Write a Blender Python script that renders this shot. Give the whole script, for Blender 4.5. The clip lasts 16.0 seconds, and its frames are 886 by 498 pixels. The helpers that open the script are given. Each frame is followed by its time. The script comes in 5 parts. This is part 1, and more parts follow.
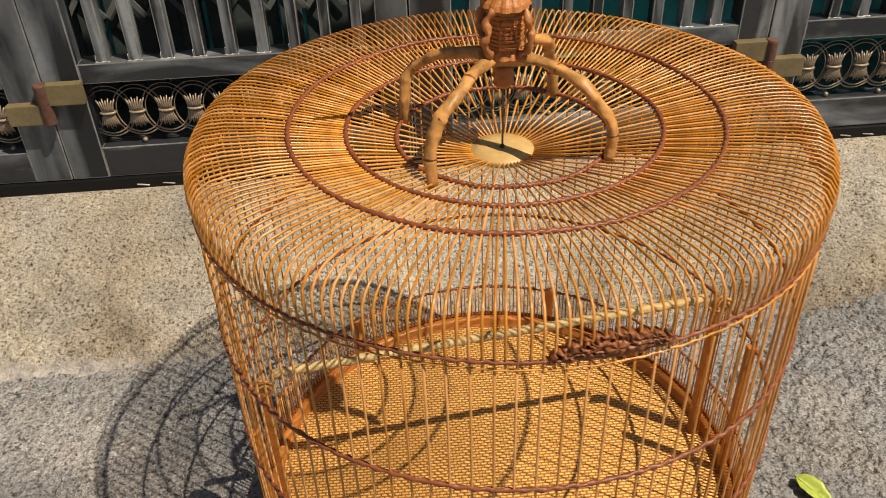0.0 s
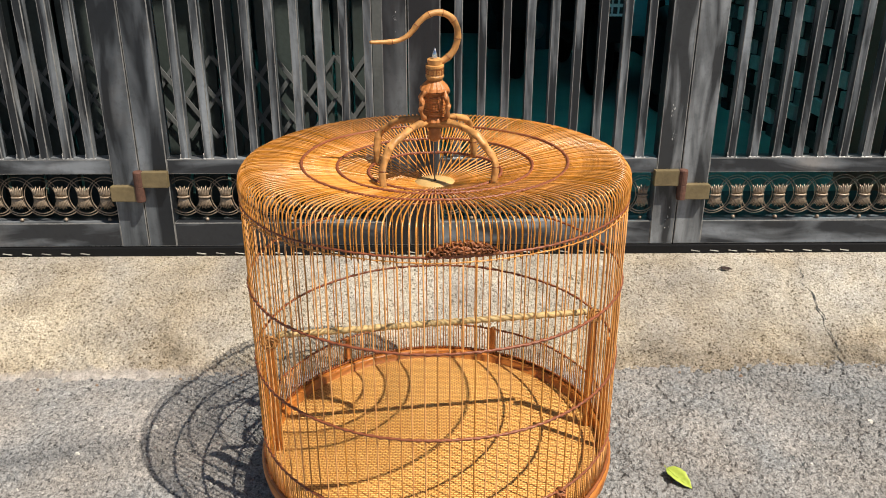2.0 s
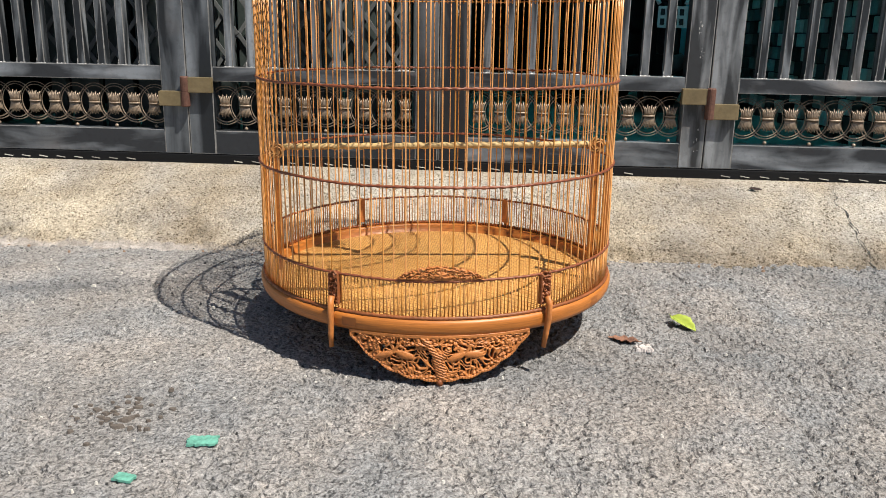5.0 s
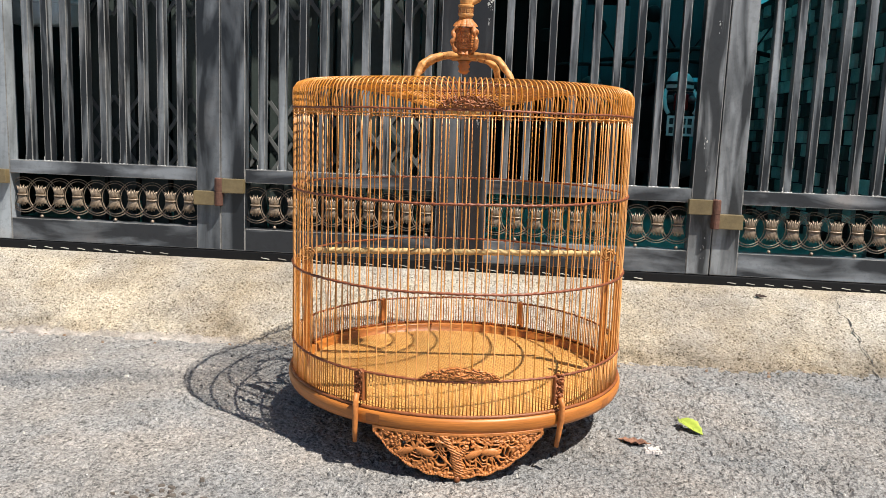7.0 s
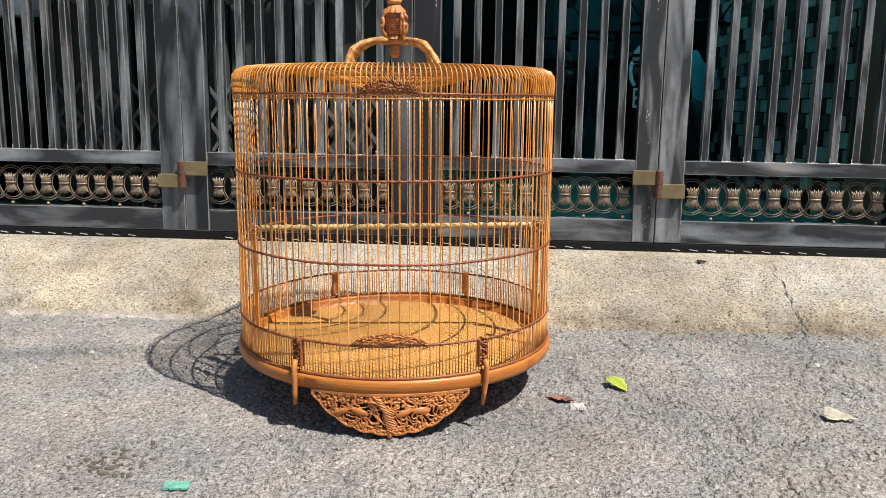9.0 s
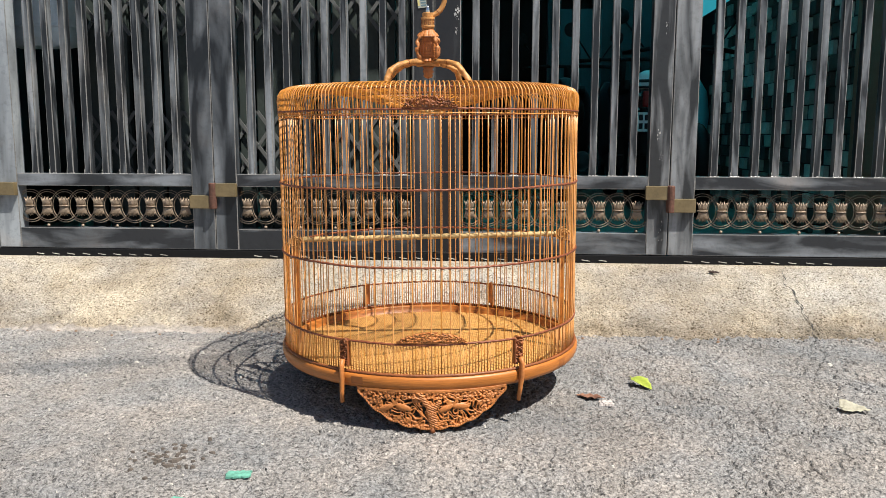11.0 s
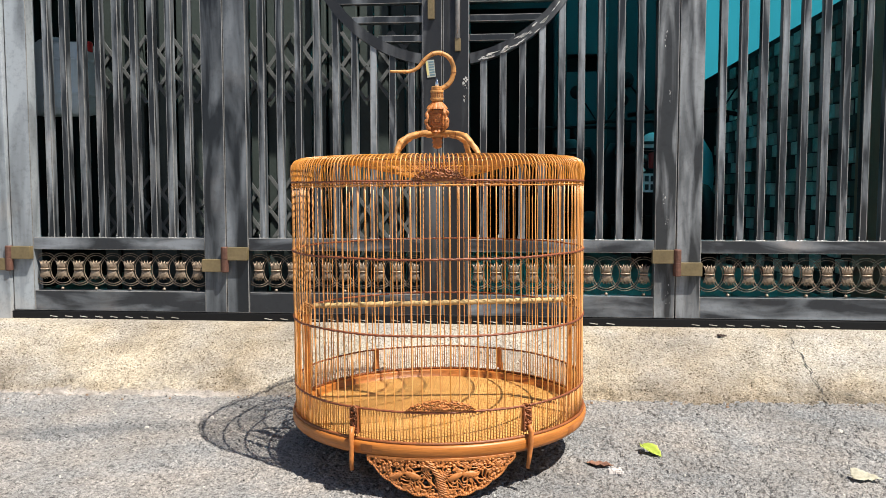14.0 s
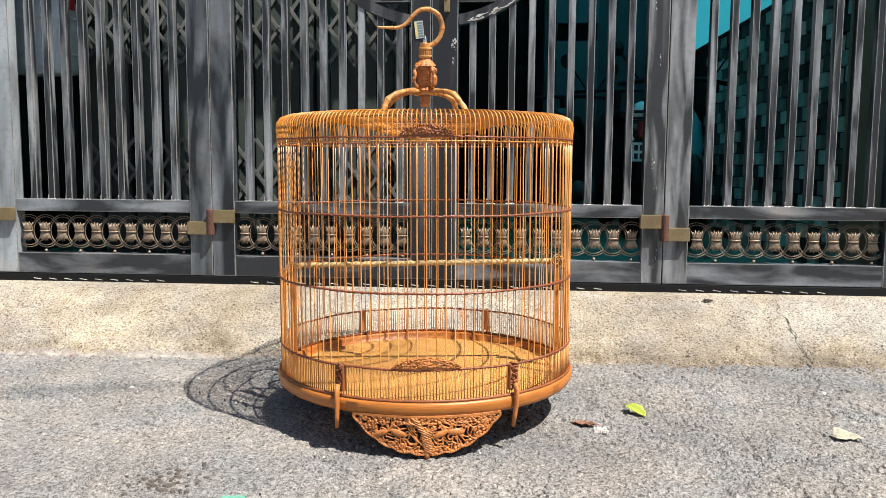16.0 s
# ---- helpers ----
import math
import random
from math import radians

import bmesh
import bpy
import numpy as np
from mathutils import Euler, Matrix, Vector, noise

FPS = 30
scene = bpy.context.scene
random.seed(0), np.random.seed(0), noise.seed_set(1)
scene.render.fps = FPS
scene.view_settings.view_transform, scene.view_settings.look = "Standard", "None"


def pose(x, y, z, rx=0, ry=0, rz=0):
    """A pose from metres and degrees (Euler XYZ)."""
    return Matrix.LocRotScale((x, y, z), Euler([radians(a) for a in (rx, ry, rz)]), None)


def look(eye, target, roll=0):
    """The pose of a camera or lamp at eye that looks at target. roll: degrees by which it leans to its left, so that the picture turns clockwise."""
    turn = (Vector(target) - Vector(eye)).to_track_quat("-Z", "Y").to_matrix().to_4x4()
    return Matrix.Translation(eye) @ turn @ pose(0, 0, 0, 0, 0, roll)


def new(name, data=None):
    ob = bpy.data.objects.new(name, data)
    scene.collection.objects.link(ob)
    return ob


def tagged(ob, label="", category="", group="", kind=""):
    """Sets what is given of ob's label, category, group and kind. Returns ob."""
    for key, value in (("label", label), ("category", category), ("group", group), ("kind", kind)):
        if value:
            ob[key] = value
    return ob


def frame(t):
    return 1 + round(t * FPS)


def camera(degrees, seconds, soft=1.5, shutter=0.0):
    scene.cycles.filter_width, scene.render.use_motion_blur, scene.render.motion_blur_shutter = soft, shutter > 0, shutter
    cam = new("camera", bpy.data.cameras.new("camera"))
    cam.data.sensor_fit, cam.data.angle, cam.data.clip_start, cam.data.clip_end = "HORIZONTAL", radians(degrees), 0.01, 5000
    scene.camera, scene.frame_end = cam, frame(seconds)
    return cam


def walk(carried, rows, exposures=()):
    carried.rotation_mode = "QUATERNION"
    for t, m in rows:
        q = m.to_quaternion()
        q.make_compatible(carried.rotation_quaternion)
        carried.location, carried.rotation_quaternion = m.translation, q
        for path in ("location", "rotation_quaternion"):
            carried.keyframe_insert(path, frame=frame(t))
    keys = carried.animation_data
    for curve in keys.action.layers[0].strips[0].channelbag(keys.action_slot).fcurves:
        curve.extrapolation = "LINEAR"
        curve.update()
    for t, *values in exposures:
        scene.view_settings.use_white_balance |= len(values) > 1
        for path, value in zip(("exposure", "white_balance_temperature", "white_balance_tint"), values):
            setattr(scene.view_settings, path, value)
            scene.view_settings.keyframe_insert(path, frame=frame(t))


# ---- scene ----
cam = camera(57.6, 16.0, soft=0.6, shutter=0.12)
PATH = [
    (0, (-0.1568, -0.4331, 1.0077), (-0.0301, 1.1974, -0.1437), -1.83),
    (0.5, (-0.0782, -0.6095, 1.0129), (0.0303, 1.1250, 0.0231), -1.11),
    (1, (-0.0739, -0.7078, 1.0099), (0.0323, 1.1106, 0.1841), -0.39),
    (1.5, (-0.0938, -0.9164, 1.0612), (0.0139, 0.9523, 0.3566), -0.03),
    (2, (-0.0519, -0.9824, 1.0062), (-0.0049, 0.8713, 0.2569), 0.22),
    (2.5, (0.0457, -1.0027, 0.9616), (0.0012, 0.8099, 0.1176), -0.17),
    (3, (0.0547, -1.0347, 0.9316), (-0.0299, 0.7446, 0.0222), -1.06),
    (3.2, (0.0196, -1.0612, 0.9072), (-0.0545, 0.7172, -0.0050), -0.89),
    (5.3, (0.0947, -1.1796, 0.5177), (-0.0501, 0.7630, 0.0646), 1.31),
    (5.5, (0.0967, -1.1942, 0.5325), (-0.0528, 0.7557, 0.1136), 1.38),
    (6, (0.0855, -1.2273, 0.5657), (-0.0788, 0.7370, 0.2270), 1.62),
    (6.5, (0.0737, -1.2358, 0.5648), (-0.0939, 0.7342, 0.2631), 1.80),
    (7, (0.0764, -1.2526, 0.5730), (-0.0964, 0.7175, 0.2750), 2.15),
    (7.5, (0.0560, -1.2265, 0.5483), (-0.1130, 0.7417, 0.2357), 3.17),
    (8, (-0.0295, -1.1659, 0.5238), (-0.1336, 0.8003, 0.1724), 3.80),
    (8.5, (0.0545, -1.2047, 0.5352), (-0.0428, 0.7564, 0.1552), 2.46),
    (9, (0.2020, -1.3380, 0.5868), (0.0431, 0.6235, 0.2300), 0.77),
    (9.2, (0.1940, -1.3829, 0.5725), (0.0281, 0.5814, 0.2349), 0.39),
    (11.5, (0.1348, -1.4538, 0.5545), (-0.0209, 0.5217, 0.2843), 0.07),
    (12, (0.1365, -1.4581, 0.5557), (-0.0244, 0.5194, 0.3038), 0.06),
    (12.5, (0.1256, -1.4497, 0.5387), (-0.0378, 0.5296, 0.3029), 0.15),
    (13, (0.1262, -1.4447, 0.5373), (-0.0457, 0.5374, 0.3335), 0.06),
    (13.5, (0.1278, -1.4599, 0.5658), (-0.0453, 0.5256, 0.3984), 0.02),
    (14, (0.1368, -1.4733, 0.5813), (-0.0394, 0.5138, 0.4382), -0.02),
    (14.5, (0.1303, -1.4625, 0.5580), (-0.0413, 0.5246, 0.4103), 0.29),
    (15, (0.1303, -1.4612, 0.5528), (-0.0310, 0.5252, 0.3849), 0.38),
    (15.5, (0.1335, -1.4617, 0.5471), (-0.0210, 0.5227, 0.3516), 0.46),
    (16, (0.1398, -1.4642, 0.5512), (-0.0079, 0.5193, 0.3418), 0.43),
]
EXPOSURES = [(0.0, 0.13, 7500), (0.8, 0.33, 7450), (1.5, 0.57, 6950), (2.3, 0.48, 6750), (3.0, 0.40, 6550), (5.5, 0.60, 6500), (7.0, 0.75, 6500), (9.0, 0.62, 6500),
             (11.5, 0.71, 6500), (12.0, 0.78, 6500), (13.0, 0.73, 6500), (13.5, 0.73, 6500), (14.5, 0.88, 6500), (16.0, 0.85, 6500)]
walk(cam, [(t, look(eye, target, roll)) for t, eye, target, roll in PATH],
     [(t, ev, kelvin, 10) for t, ev, kelvin in EXPOSURES])

# ---- light ----
world = bpy.data.worlds.new("world")
scene.world = world
world.use_nodes = True
SUN = Vector((0.485, -0.345, 1.0)).normalized()
nt = world.node_tree
sky = nt.nodes.new("ShaderNodeTexSky")
sky.sky_type, sky.sun_disc = "NISHITA", False
sky.sun_elevation = math.asin(SUN.z)
sky.sun_rotation = math.atan2(SUN.x, SUN.y)
nt.links.new(sky.outputs[0], nt.nodes["Background"].inputs[0])
nt.nodes["Background"].inputs[1].default_value = 0.055
sun = new("sun", bpy.data.lights.new("sun", "SUN"))
sun.data.energy, sun.data.angle, sun.data.color = 5.0, radians(0.53), (1.0, 0.93, 0.82)
sun.matrix_world = look(SUN * 10, (0, 0, 0))


# ---- materials ----
def material(name, colour, rough=0.6, metal=0.0, vary=0.25, scale=8.0, fine=90.0, bump=0.15, dark=None, stretch=None, random_tint=0.0, spec=0.5):
    """A surface with large stains, fine grain and relief, at real-world size."""
    m = bpy.data.materials.new(name)
    m.use_nodes = True
    n, l = m.node_tree.nodes, m.node_tree.links
    b = n["Principled BSDF"]
    b.inputs["Roughness"].default_value, b.inputs["Metallic"].default_value = rough, metal
    b.inputs["Specular IOR Level"].default_value = spec
    co = n.new("ShaderNodeTexCoord")
    src = co.outputs["Object"]
    if stretch:
        mp = n.new("ShaderNodeMapping")
        mp.inputs["Scale"].default_value = stretch
        l.new(src, mp.inputs[0])
        src = mp.outputs[0]
    big, small = n.new("ShaderNodeTexNoise"), n.new("ShaderNodeTexNoise")
    for node, s, d in ((big, scale, 5), (small, fine, 4)):
        node.inputs["Scale"].default_value, node.inputs["Detail"].default_value = s, d
        l.new(src, node.inputs["Vector"])
    ramp = n.new("ShaderNodeValToRGB")
    lo = dark or tuple(c * (1 - vary) for c in colour)
    ramp.color_ramp.elements[0].position, ramp.color_ramp.elements[1].position = 0.32, 0.68
    ramp.color_ramp.elements[0].color, ramp.color_ramp.elements[1].color = (*lo, 1), (*colour, 1)
    mix = n.new("ShaderNodeMath")
    mix.operation = "MULTIPLY_ADD"
    mix.inputs[1].default_value = 0.4
    half = n.new("ShaderNodeMath")
    half.operation = "MULTIPLY"
    half.inputs[1].default_value = 0.6
    l.new(big.outputs[0], half.inputs[0])
    l.new(small.outputs[0], mix.inputs[0])
    l.new(half.outputs[0], mix.inputs[2])
    l.new(mix.outputs[0], ramp.inputs[0])
    out = ramp.outputs[0]
    if random_tint:
        info = n.new("ShaderNodeObjectInfo")
        hsv = n.new("ShaderNodeHueSaturation")
        mr = n.new("ShaderNodeMapRange")
        mr.inputs[3].default_value, mr.inputs[4].default_value = 1 - random_tint, 1 + random_tint
        l.new(info.outputs["Random"], mr.inputs[0])
        l.new(mr.outputs[0], hsv.inputs["Value"])
        ms = n.new("ShaderNodeMapRange")
        ms.inputs[3].default_value, ms.inputs[4].default_value = 1.06, 1.06 - random_tint * 0.5
        l.new(info.outputs["Random"], ms.inputs[0])
        l.new(ms.outputs[0], hsv.inputs["Saturation"])
        l.new(out, hsv.inputs["Color"])
        out = hsv.outputs[0]
    l.new(out, b.inputs["Base Color"])
    bp = n.new("ShaderNodeBump")
    bp.inputs["Strength"].default_value, bp.inputs["Distance"].default_value = bump, 0.004
    l.new(small.outputs[0], bp.inputs["Height"])
    l.new(bp.outputs[0], b.inputs["Normal"])
    return m


def node(m, kind, **values):
    """A node with its inputs set by name."""
    k = m.node_tree.nodes.new(kind)
    for key, value in values.items():
        k.inputs[key.replace("_", " ")].default_value = value
    return k


def ramp_node(m, *stops):
    k = m.node_tree.nodes.new("ShaderNodeValToRGB")
    e = k.color_ramp.elements
    while len(e) < len(stops):
        e.new(0.5)
    for el, (p, c) in zip(e, stops):
        el.position, el.color = p, (*c, 1) if len(c) == 3 else c
    return k


def mixed(m, kind, fac, a, b):
    k = m.node_tree.nodes.new("ShaderNodeMix")
    k.data_type, k.blend_type = "RGBA", kind
    l = m.node_tree.links
    if isinstance(fac, float):
        k.inputs[0].default_value = fac
    else:
        l.new(fac, k.inputs[0])
    l.new(a, k.inputs[6])
    l.new(b, k.inputs[7])
    return k.outputs[2]


SHADOW_BAND_AT, SHADOW_BAND_TURN = (0.773, -0.597, 0.0), -radians(14.8)


def rough_ground(name, stops, stain, size=0.006, relief=0.006, strength=1.0, crevice=(0.36, 0.43), crevice_shade=(0.34, 0.33, 0.32), cool=(0.95, 0.98, 1.03), warm=(1.07, 1.0, 0.93), patch=(0.80, 1.12), hollows=0.28, grain=0.006, extra=None):
    """Weathered mineral ground: lumpy relief with small crevices, speckle, patches and stains."""
    m = bpy.data.materials.new(name)
    m.use_nodes = True
    l = m.node_tree.links
    b = m.node_tree.nodes["Principled BSDF"]
    b.inputs["Roughness"].default_value, b.inputs["Specular IOR Level"].default_value = 0.92, 0.25
    co = node(m, "ShaderNodeTexCoord").outputs["Object"]

    def field(scale, detail, rough=0.6, twist=0.0):
        k = node(m, "ShaderNodeTexNoise", Scale=scale, Detail=detail, Roughness=rough, Distortion=twist)
        l.new(co, k.inputs["Vector"])
        return k.outputs[0]

    def sum_of(a, wa, b, wb):
        k = m.node_tree.nodes.new("ShaderNodeMath")
        k.operation = "MULTIPLY"
        k.inputs[1].default_value = wb
        l.new(b, k.inputs[0])
        q = m.node_tree.nodes.new("ShaderNodeMath")
        q.operation = "MULTIPLY_ADD"
        q.inputs[1].default_value = wa
        l.new(a, q.inputs[0])
        l.new(k.outputs[0], q.inputs[2])
        return q.outputs[0]

    def toned(fac, col, *ramp_stops):
        r = ramp_node(m, *ramp_stops)
        l.new(fac, r.inputs[0])
        return mixed(m, "MULTIPLY", 1.0, col, r.outputs[0])

    lump = field(1 / size, 3.0, 0.58, 0.12)
    speck = field(3.1 / size, 2.0, 0.7)
    hollow = field(0.23 / size, 5.0, 0.7)
    tone = sum_of(speck, 0.62, lump, 0.38)
    r1 = ramp_node(m, *stops)
    l.new(tone, r1.inputs[0])
    col = r1.outputs[0]
    stone = node(m, "ShaderNodeTexVoronoi", Scale=1 / grain, Randomness=1.0)
    l.new(co, stone.inputs["Vector"])
    each = node(m, "ShaderNodeSeparateXYZ")
    l.new(stone.outputs["Color"], each.inputs[0])
    col = toned(each.outputs["X"], col, (0.0, (0.87, 0.87, 0.87)), (0.75, (1.02, 1.02, 1.02)), (1.0, (1.16, 1.155, 1.145)))
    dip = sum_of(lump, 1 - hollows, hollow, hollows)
    # low spots of the relief get crevice shade painted into the colour
    col = toned(dip, col, (crevice[0], crevice_shade), (crevice[1], (1, 1, 1)))
    lo, hi = patch
    col = toned(field(9.0, 8.0, 0.68), col, (0.34, (lo, lo, lo)), (0.66, (hi, hi, hi)))
    col = toned(field(4.3, 5.0, 0.6), col, (0.36, cool), (0.62, warm))
    col = toned(field(1.7, 7.0, 0.62, 0.4), col, (0.38, stain), (0.56, (1, 1, 1)))
    if extra:
        col = extra(m, co, col)
    l.new(col, b.inputs["Base Color"])
    bp = node(m, "ShaderNodeBump", Strength=strength, Distance=relief)
    l.new(sum_of(sum_of(dip, 1.0, speck, 0.15), 1.0, stone.outputs["Distance"], -0.22), bp.inputs["Height"])
    l.new(bp.outputs[0], b.inputs["Normal"])
    return m


def ramp_dirt(m, co, col):
    """Grey road dirt on the low edge of the ramp, with a ragged border."""
    l = m.node_tree.links
    sep = node(m, "ShaderNodeSeparateXYZ")
    l.new(co, sep.inputs[0])
    nz = node(m, "ShaderNodeTexNoise", Scale=2.6, Detail=7.0, Roughness=0.62)
    l.new(co, nz.inputs["Vector"])
    ma = m.node_tree.nodes.new("ShaderNodeMath")
    ma.operation = "MULTIPLY_ADD"
    ma.inputs[1].default_value = 0.42
    l.new(nz.outputs[0], ma.inputs[0])
    l.new(sep.outputs["Y"], ma.inputs[2])
    r = ramp_node(m, (0.93, (0, 0, 0)), (1.14, (1, 1, 1)))
    l.new(ma.outputs[0], r.inputs[0])
    ng = node(m, "ShaderNodeTexNoise", Scale=11.0, Detail=7.0, Roughness=0.7)
    l.new(co, ng.inputs["Vector"])
    grey = ramp_node(m, (0.36, (0.46, 0.44, 0.42)), (0.50, (0.74, 0.705, 0.66)), (0.64, (0.98, 0.95, 0.92)))
    l.new(ng.outputs[0], grey.inputs[0])
    dirty = mixed(m, "MULTIPLY", 1.0, col, grey.outputs[0])
    col = mixed(m, "MIX", r.outputs[0], dirty, col)
    col = pits(m, co, col, 0.0095, 0.32, (0.42, 0.38, 0.33), 0.48)
    # a chalky strip along the foot, on one side only
    where = node(m, "ShaderNodeTexNoise", Scale=3.0, Detail=4.0)
    l.new(co, where.inputs["Vector"])
    across = m.node_tree.nodes.new("ShaderNodeMath")
    across.operation = "MULTIPLY_ADD"
    across.inputs[1].default_value = -0.45
    l.new(sep.outputs["X"], across.inputs[0])
    l.new(where.outputs[0], across.inputs[2])
    side = ramp_node(m, (0.46, (0, 0, 0)), (0.80, (0.8, 0.8, 0.8)))
    l.new(across.outputs[0], side.inputs[0])
    nf = node(m, "ShaderNodeTexNoise", Scale=26.0, Detail=6.0, Roughness=0.75)
    l.new(co, nf.inputs["Vector"])
    rag = m.node_tree.nodes.new("ShaderNodeMath")
    rag.operation = "MULTIPLY_ADD"
    rag.inputs[1].default_value = 0.075
    l.new(nf.outputs[0], rag.inputs[0])
    l.new(sep.outputs["Y"], rag.inputs[2])
    strip = ramp_node(m, (0.735, (1, 1, 1)), (0.752, (0, 0, 0)))
    l.new(rag.outputs[0], strip.inputs[0])
    chalk = ramp_node(m, (0.40, (0.26, 0.24, 0.225)), (0.60, (0.50, 0.465, 0.445)))
    l.new(nf.outputs[0], chalk.inputs[0])
    return mixed(m, "MIX", mixed(m, "MULTIPLY", 1.0, side.outputs[0], strip.outputs[0]), col, chalk.outputs[0])


def pits(m, co, col, cell, width, tone, share):
    """Small hollows of uneven shape, in clusters, their shade painted as dark colour."""
    l = m.node_tree.links
    warp = node(m, "ShaderNodeTexNoise", Scale=0.9 / cell, Detail=1.0)
    l.new(co, warp.inputs["Vector"])
    shift = m.node_tree.nodes.new("ShaderNodeVectorMath")
    shift.operation = "MULTIPLY_ADD"
    shift.inputs[1].default_value = (cell * 1.1,) * 3
    l.new(warp.outputs["Color"], shift.inputs[0])
    l.new(co, shift.inputs[2])
    vor = node(m, "ShaderNodeTexVoronoi", Scale=1 / cell)
    l.new(shift.outputs[0], vor.inputs["Vector"])
    hole = ramp_node(m, (width * 0.7, (0, 0, 0)), (width, (1, 1, 1)))
    l.new(vor.outputs["Distance"], hole.inputs[0])
    some = node(m, "ShaderNodeTexNoise", Scale=0.22 / cell, Detail=4.0)
    l.new(co, some.inputs["Vector"])
    none = ramp_node(m, (share, (1, 1, 1)), (share + 0.06, (0, 0, 0)))
    l.new(some.outputs[0], none.inputs[0])
    dark = ramp_node(m, (0.0, tone), (1.0, (1, 1, 1)))
    l.new(mixed(m, "LIGHTEN", 1.0, hole.outputs[0], none.outputs[0]), dark.inputs[0])
    return mixed(m, "MULTIPLY", 1.0, col, dark.outputs[0])


def road_shadow_band(m, co, col):
    """A shadow band along the road, painted into the colour, with frayed edges."""
    l = m.node_tree.links
    mp = node(m, "ShaderNodeMapping", Location=SHADOW_BAND_AT, Rotation=(0, 0, SHADOW_BAND_TURN))
    l.new(co, mp.inputs[0])
    sep = node(m, "ShaderNodeSeparateXYZ")
    l.new(mp.outputs[0], sep.inputs[0])
    nz = node(m, "ShaderNodeTexNoise", Scale=7.0, Detail=6.0, Roughness=0.7)
    l.new(co, nz.inputs["Vector"])

    def calc(kind, x, y):
        k = m.node_tree.nodes.new("ShaderNodeMath")
        k.operation = kind
        for i, v in enumerate((x, y)):
            if isinstance(v, float):
                k.inputs[i].default_value = v
            else:
                l.new(v, k.inputs[i])
        return k.outputs[0]

    off = calc("ADD", calc("ABSOLUTE", sep.outputs["Y"], 0.0), calc("MULTIPLY", calc("SUBTRACT", nz.outputs[0], 0.5), 0.16))
    along = calc("MULTIPLY", calc("ABSOLUTE", sep.outputs["X"], 0.0), 0.07)
    r = ramp_node(m, (0.0, (0.60, 0.62, 0.65)), (0.075, (1, 1, 1)))
    l.new(calc("ADD", off, along), r.inputs[0])
    col = mixed(m, "MULTIPLY", 1.0, col, r.outputs[0])
    worn = node(m, "ShaderNodeTexNoise", Scale=3.4, Detail=9.0, Roughness=0.68)
    l.new(co, worn.inputs["Vector"])
    pale = ramp_node(m, (0.50, (0.98, 0.98, 0.99)), (0.66, (1.20, 1.17, 1.16)))
    l.new(worn.outputs[0], pale.inputs[0])
    col = mixed(m, "MULTIPLY", 1.0, col, pale.outputs[0])
    return pits(m, co, pits(m, co, col, 0.021, 0.24, (0.46, 0.46, 0.46), 0.52), 0.0070, 0.38, (0.50, 0.50, 0.50), 0.40)


def worn_steel(name, dark, light, streak=(9, 9, 1.6), lo=0.42, hi=0.66):
    """Dark gate paint rubbed to cloudy pale patches, with fine scratches."""
    m = bpy.data.materials.new(name)
    m.use_nodes = True
    l = m.node_tree.links
    b = m.node_tree.nodes["Principled BSDF"]
    b.inputs["Metallic"].default_value = 0.15
    co = node(m, "ShaderNodeTexCoord").outputs["Object"]
    mp = node(m, "ShaderNodeMapping", Scale=streak)
    l.new(co, mp.inputs[0])
    n1 = node(m, "ShaderNodeTexNoise", Scale=1.0, Detail=4.0, Roughness=0.48, Distortion=0.5)
    l.new(mp.outputs[0], n1.inputs["Vector"])
    n2 = node(m, "ShaderNodeTexNoise", Scale=45.0, Detail=6.0, Roughness=0.75)
    l.new(co, n2.inputs["Vector"])
    info = node(m, "ShaderNodeObjectInfo")
    ma = m.node_tree.nodes.new("ShaderNodeMath")
    ma.operation = "MULTIPLY_ADD"
    ma.inputs[1].default_value = 0.10
    l.new(info.outputs["Random"], ma.inputs[0])
    l.new(n1.outputs[0], ma.inputs[2])
    r = ramp_node(m, (lo, dark), (hi, light))
    l.new(ma.outputs[0], r.inputs[0])
    r2 = ramp_node(m, (0.30, (0.72, 0.72, 0.72)), (0.50, (1, 1, 1)), (0.70, (1.0, 1.0, 1.0)), (0.76, (1.8, 1.8, 1.75)))
    l.new(n2.outputs[0], r2.inputs[0])
    n3 = node(m, "ShaderNodeTexNoise", Scale=3.4, Detail=7.0, Roughness=0.62)
    l.new(co, n3.inputs["Vector"])
    # bluish sky reflection put into the paint colour, with slightly warmer patches
    r3 = ramp_node(m, (0.58, (0.93, 1.0, 1.08)), (0.74, (1.06, 1.0, 0.97)))
    l.new(n3.outputs[0], r3.inputs[0])
    l.new(mixed(m, "MULTIPLY", 1.0, mixed(m, "MULTIPLY", 1.0, r.outputs[0], r2.outputs[0]), r3.outputs[0]), b.inputs["Base Color"])
    rr = ramp_node(m, (0.3, (0.32, 0.32, 0.32)), (0.7, (0.55, 0.55, 0.55)))
    l.new(n1.outputs[0], rr.inputs[0])
    l.new(rr.outputs[0], b.inputs["Roughness"])
    bp = node(m, "ShaderNodeBump", Strength=0.12, Distance=0.002)
    l.new(n2.outputs[0], bp.inputs["Height"])
    l.new(bp.outputs[0], b.inputs["Normal"])
    return m


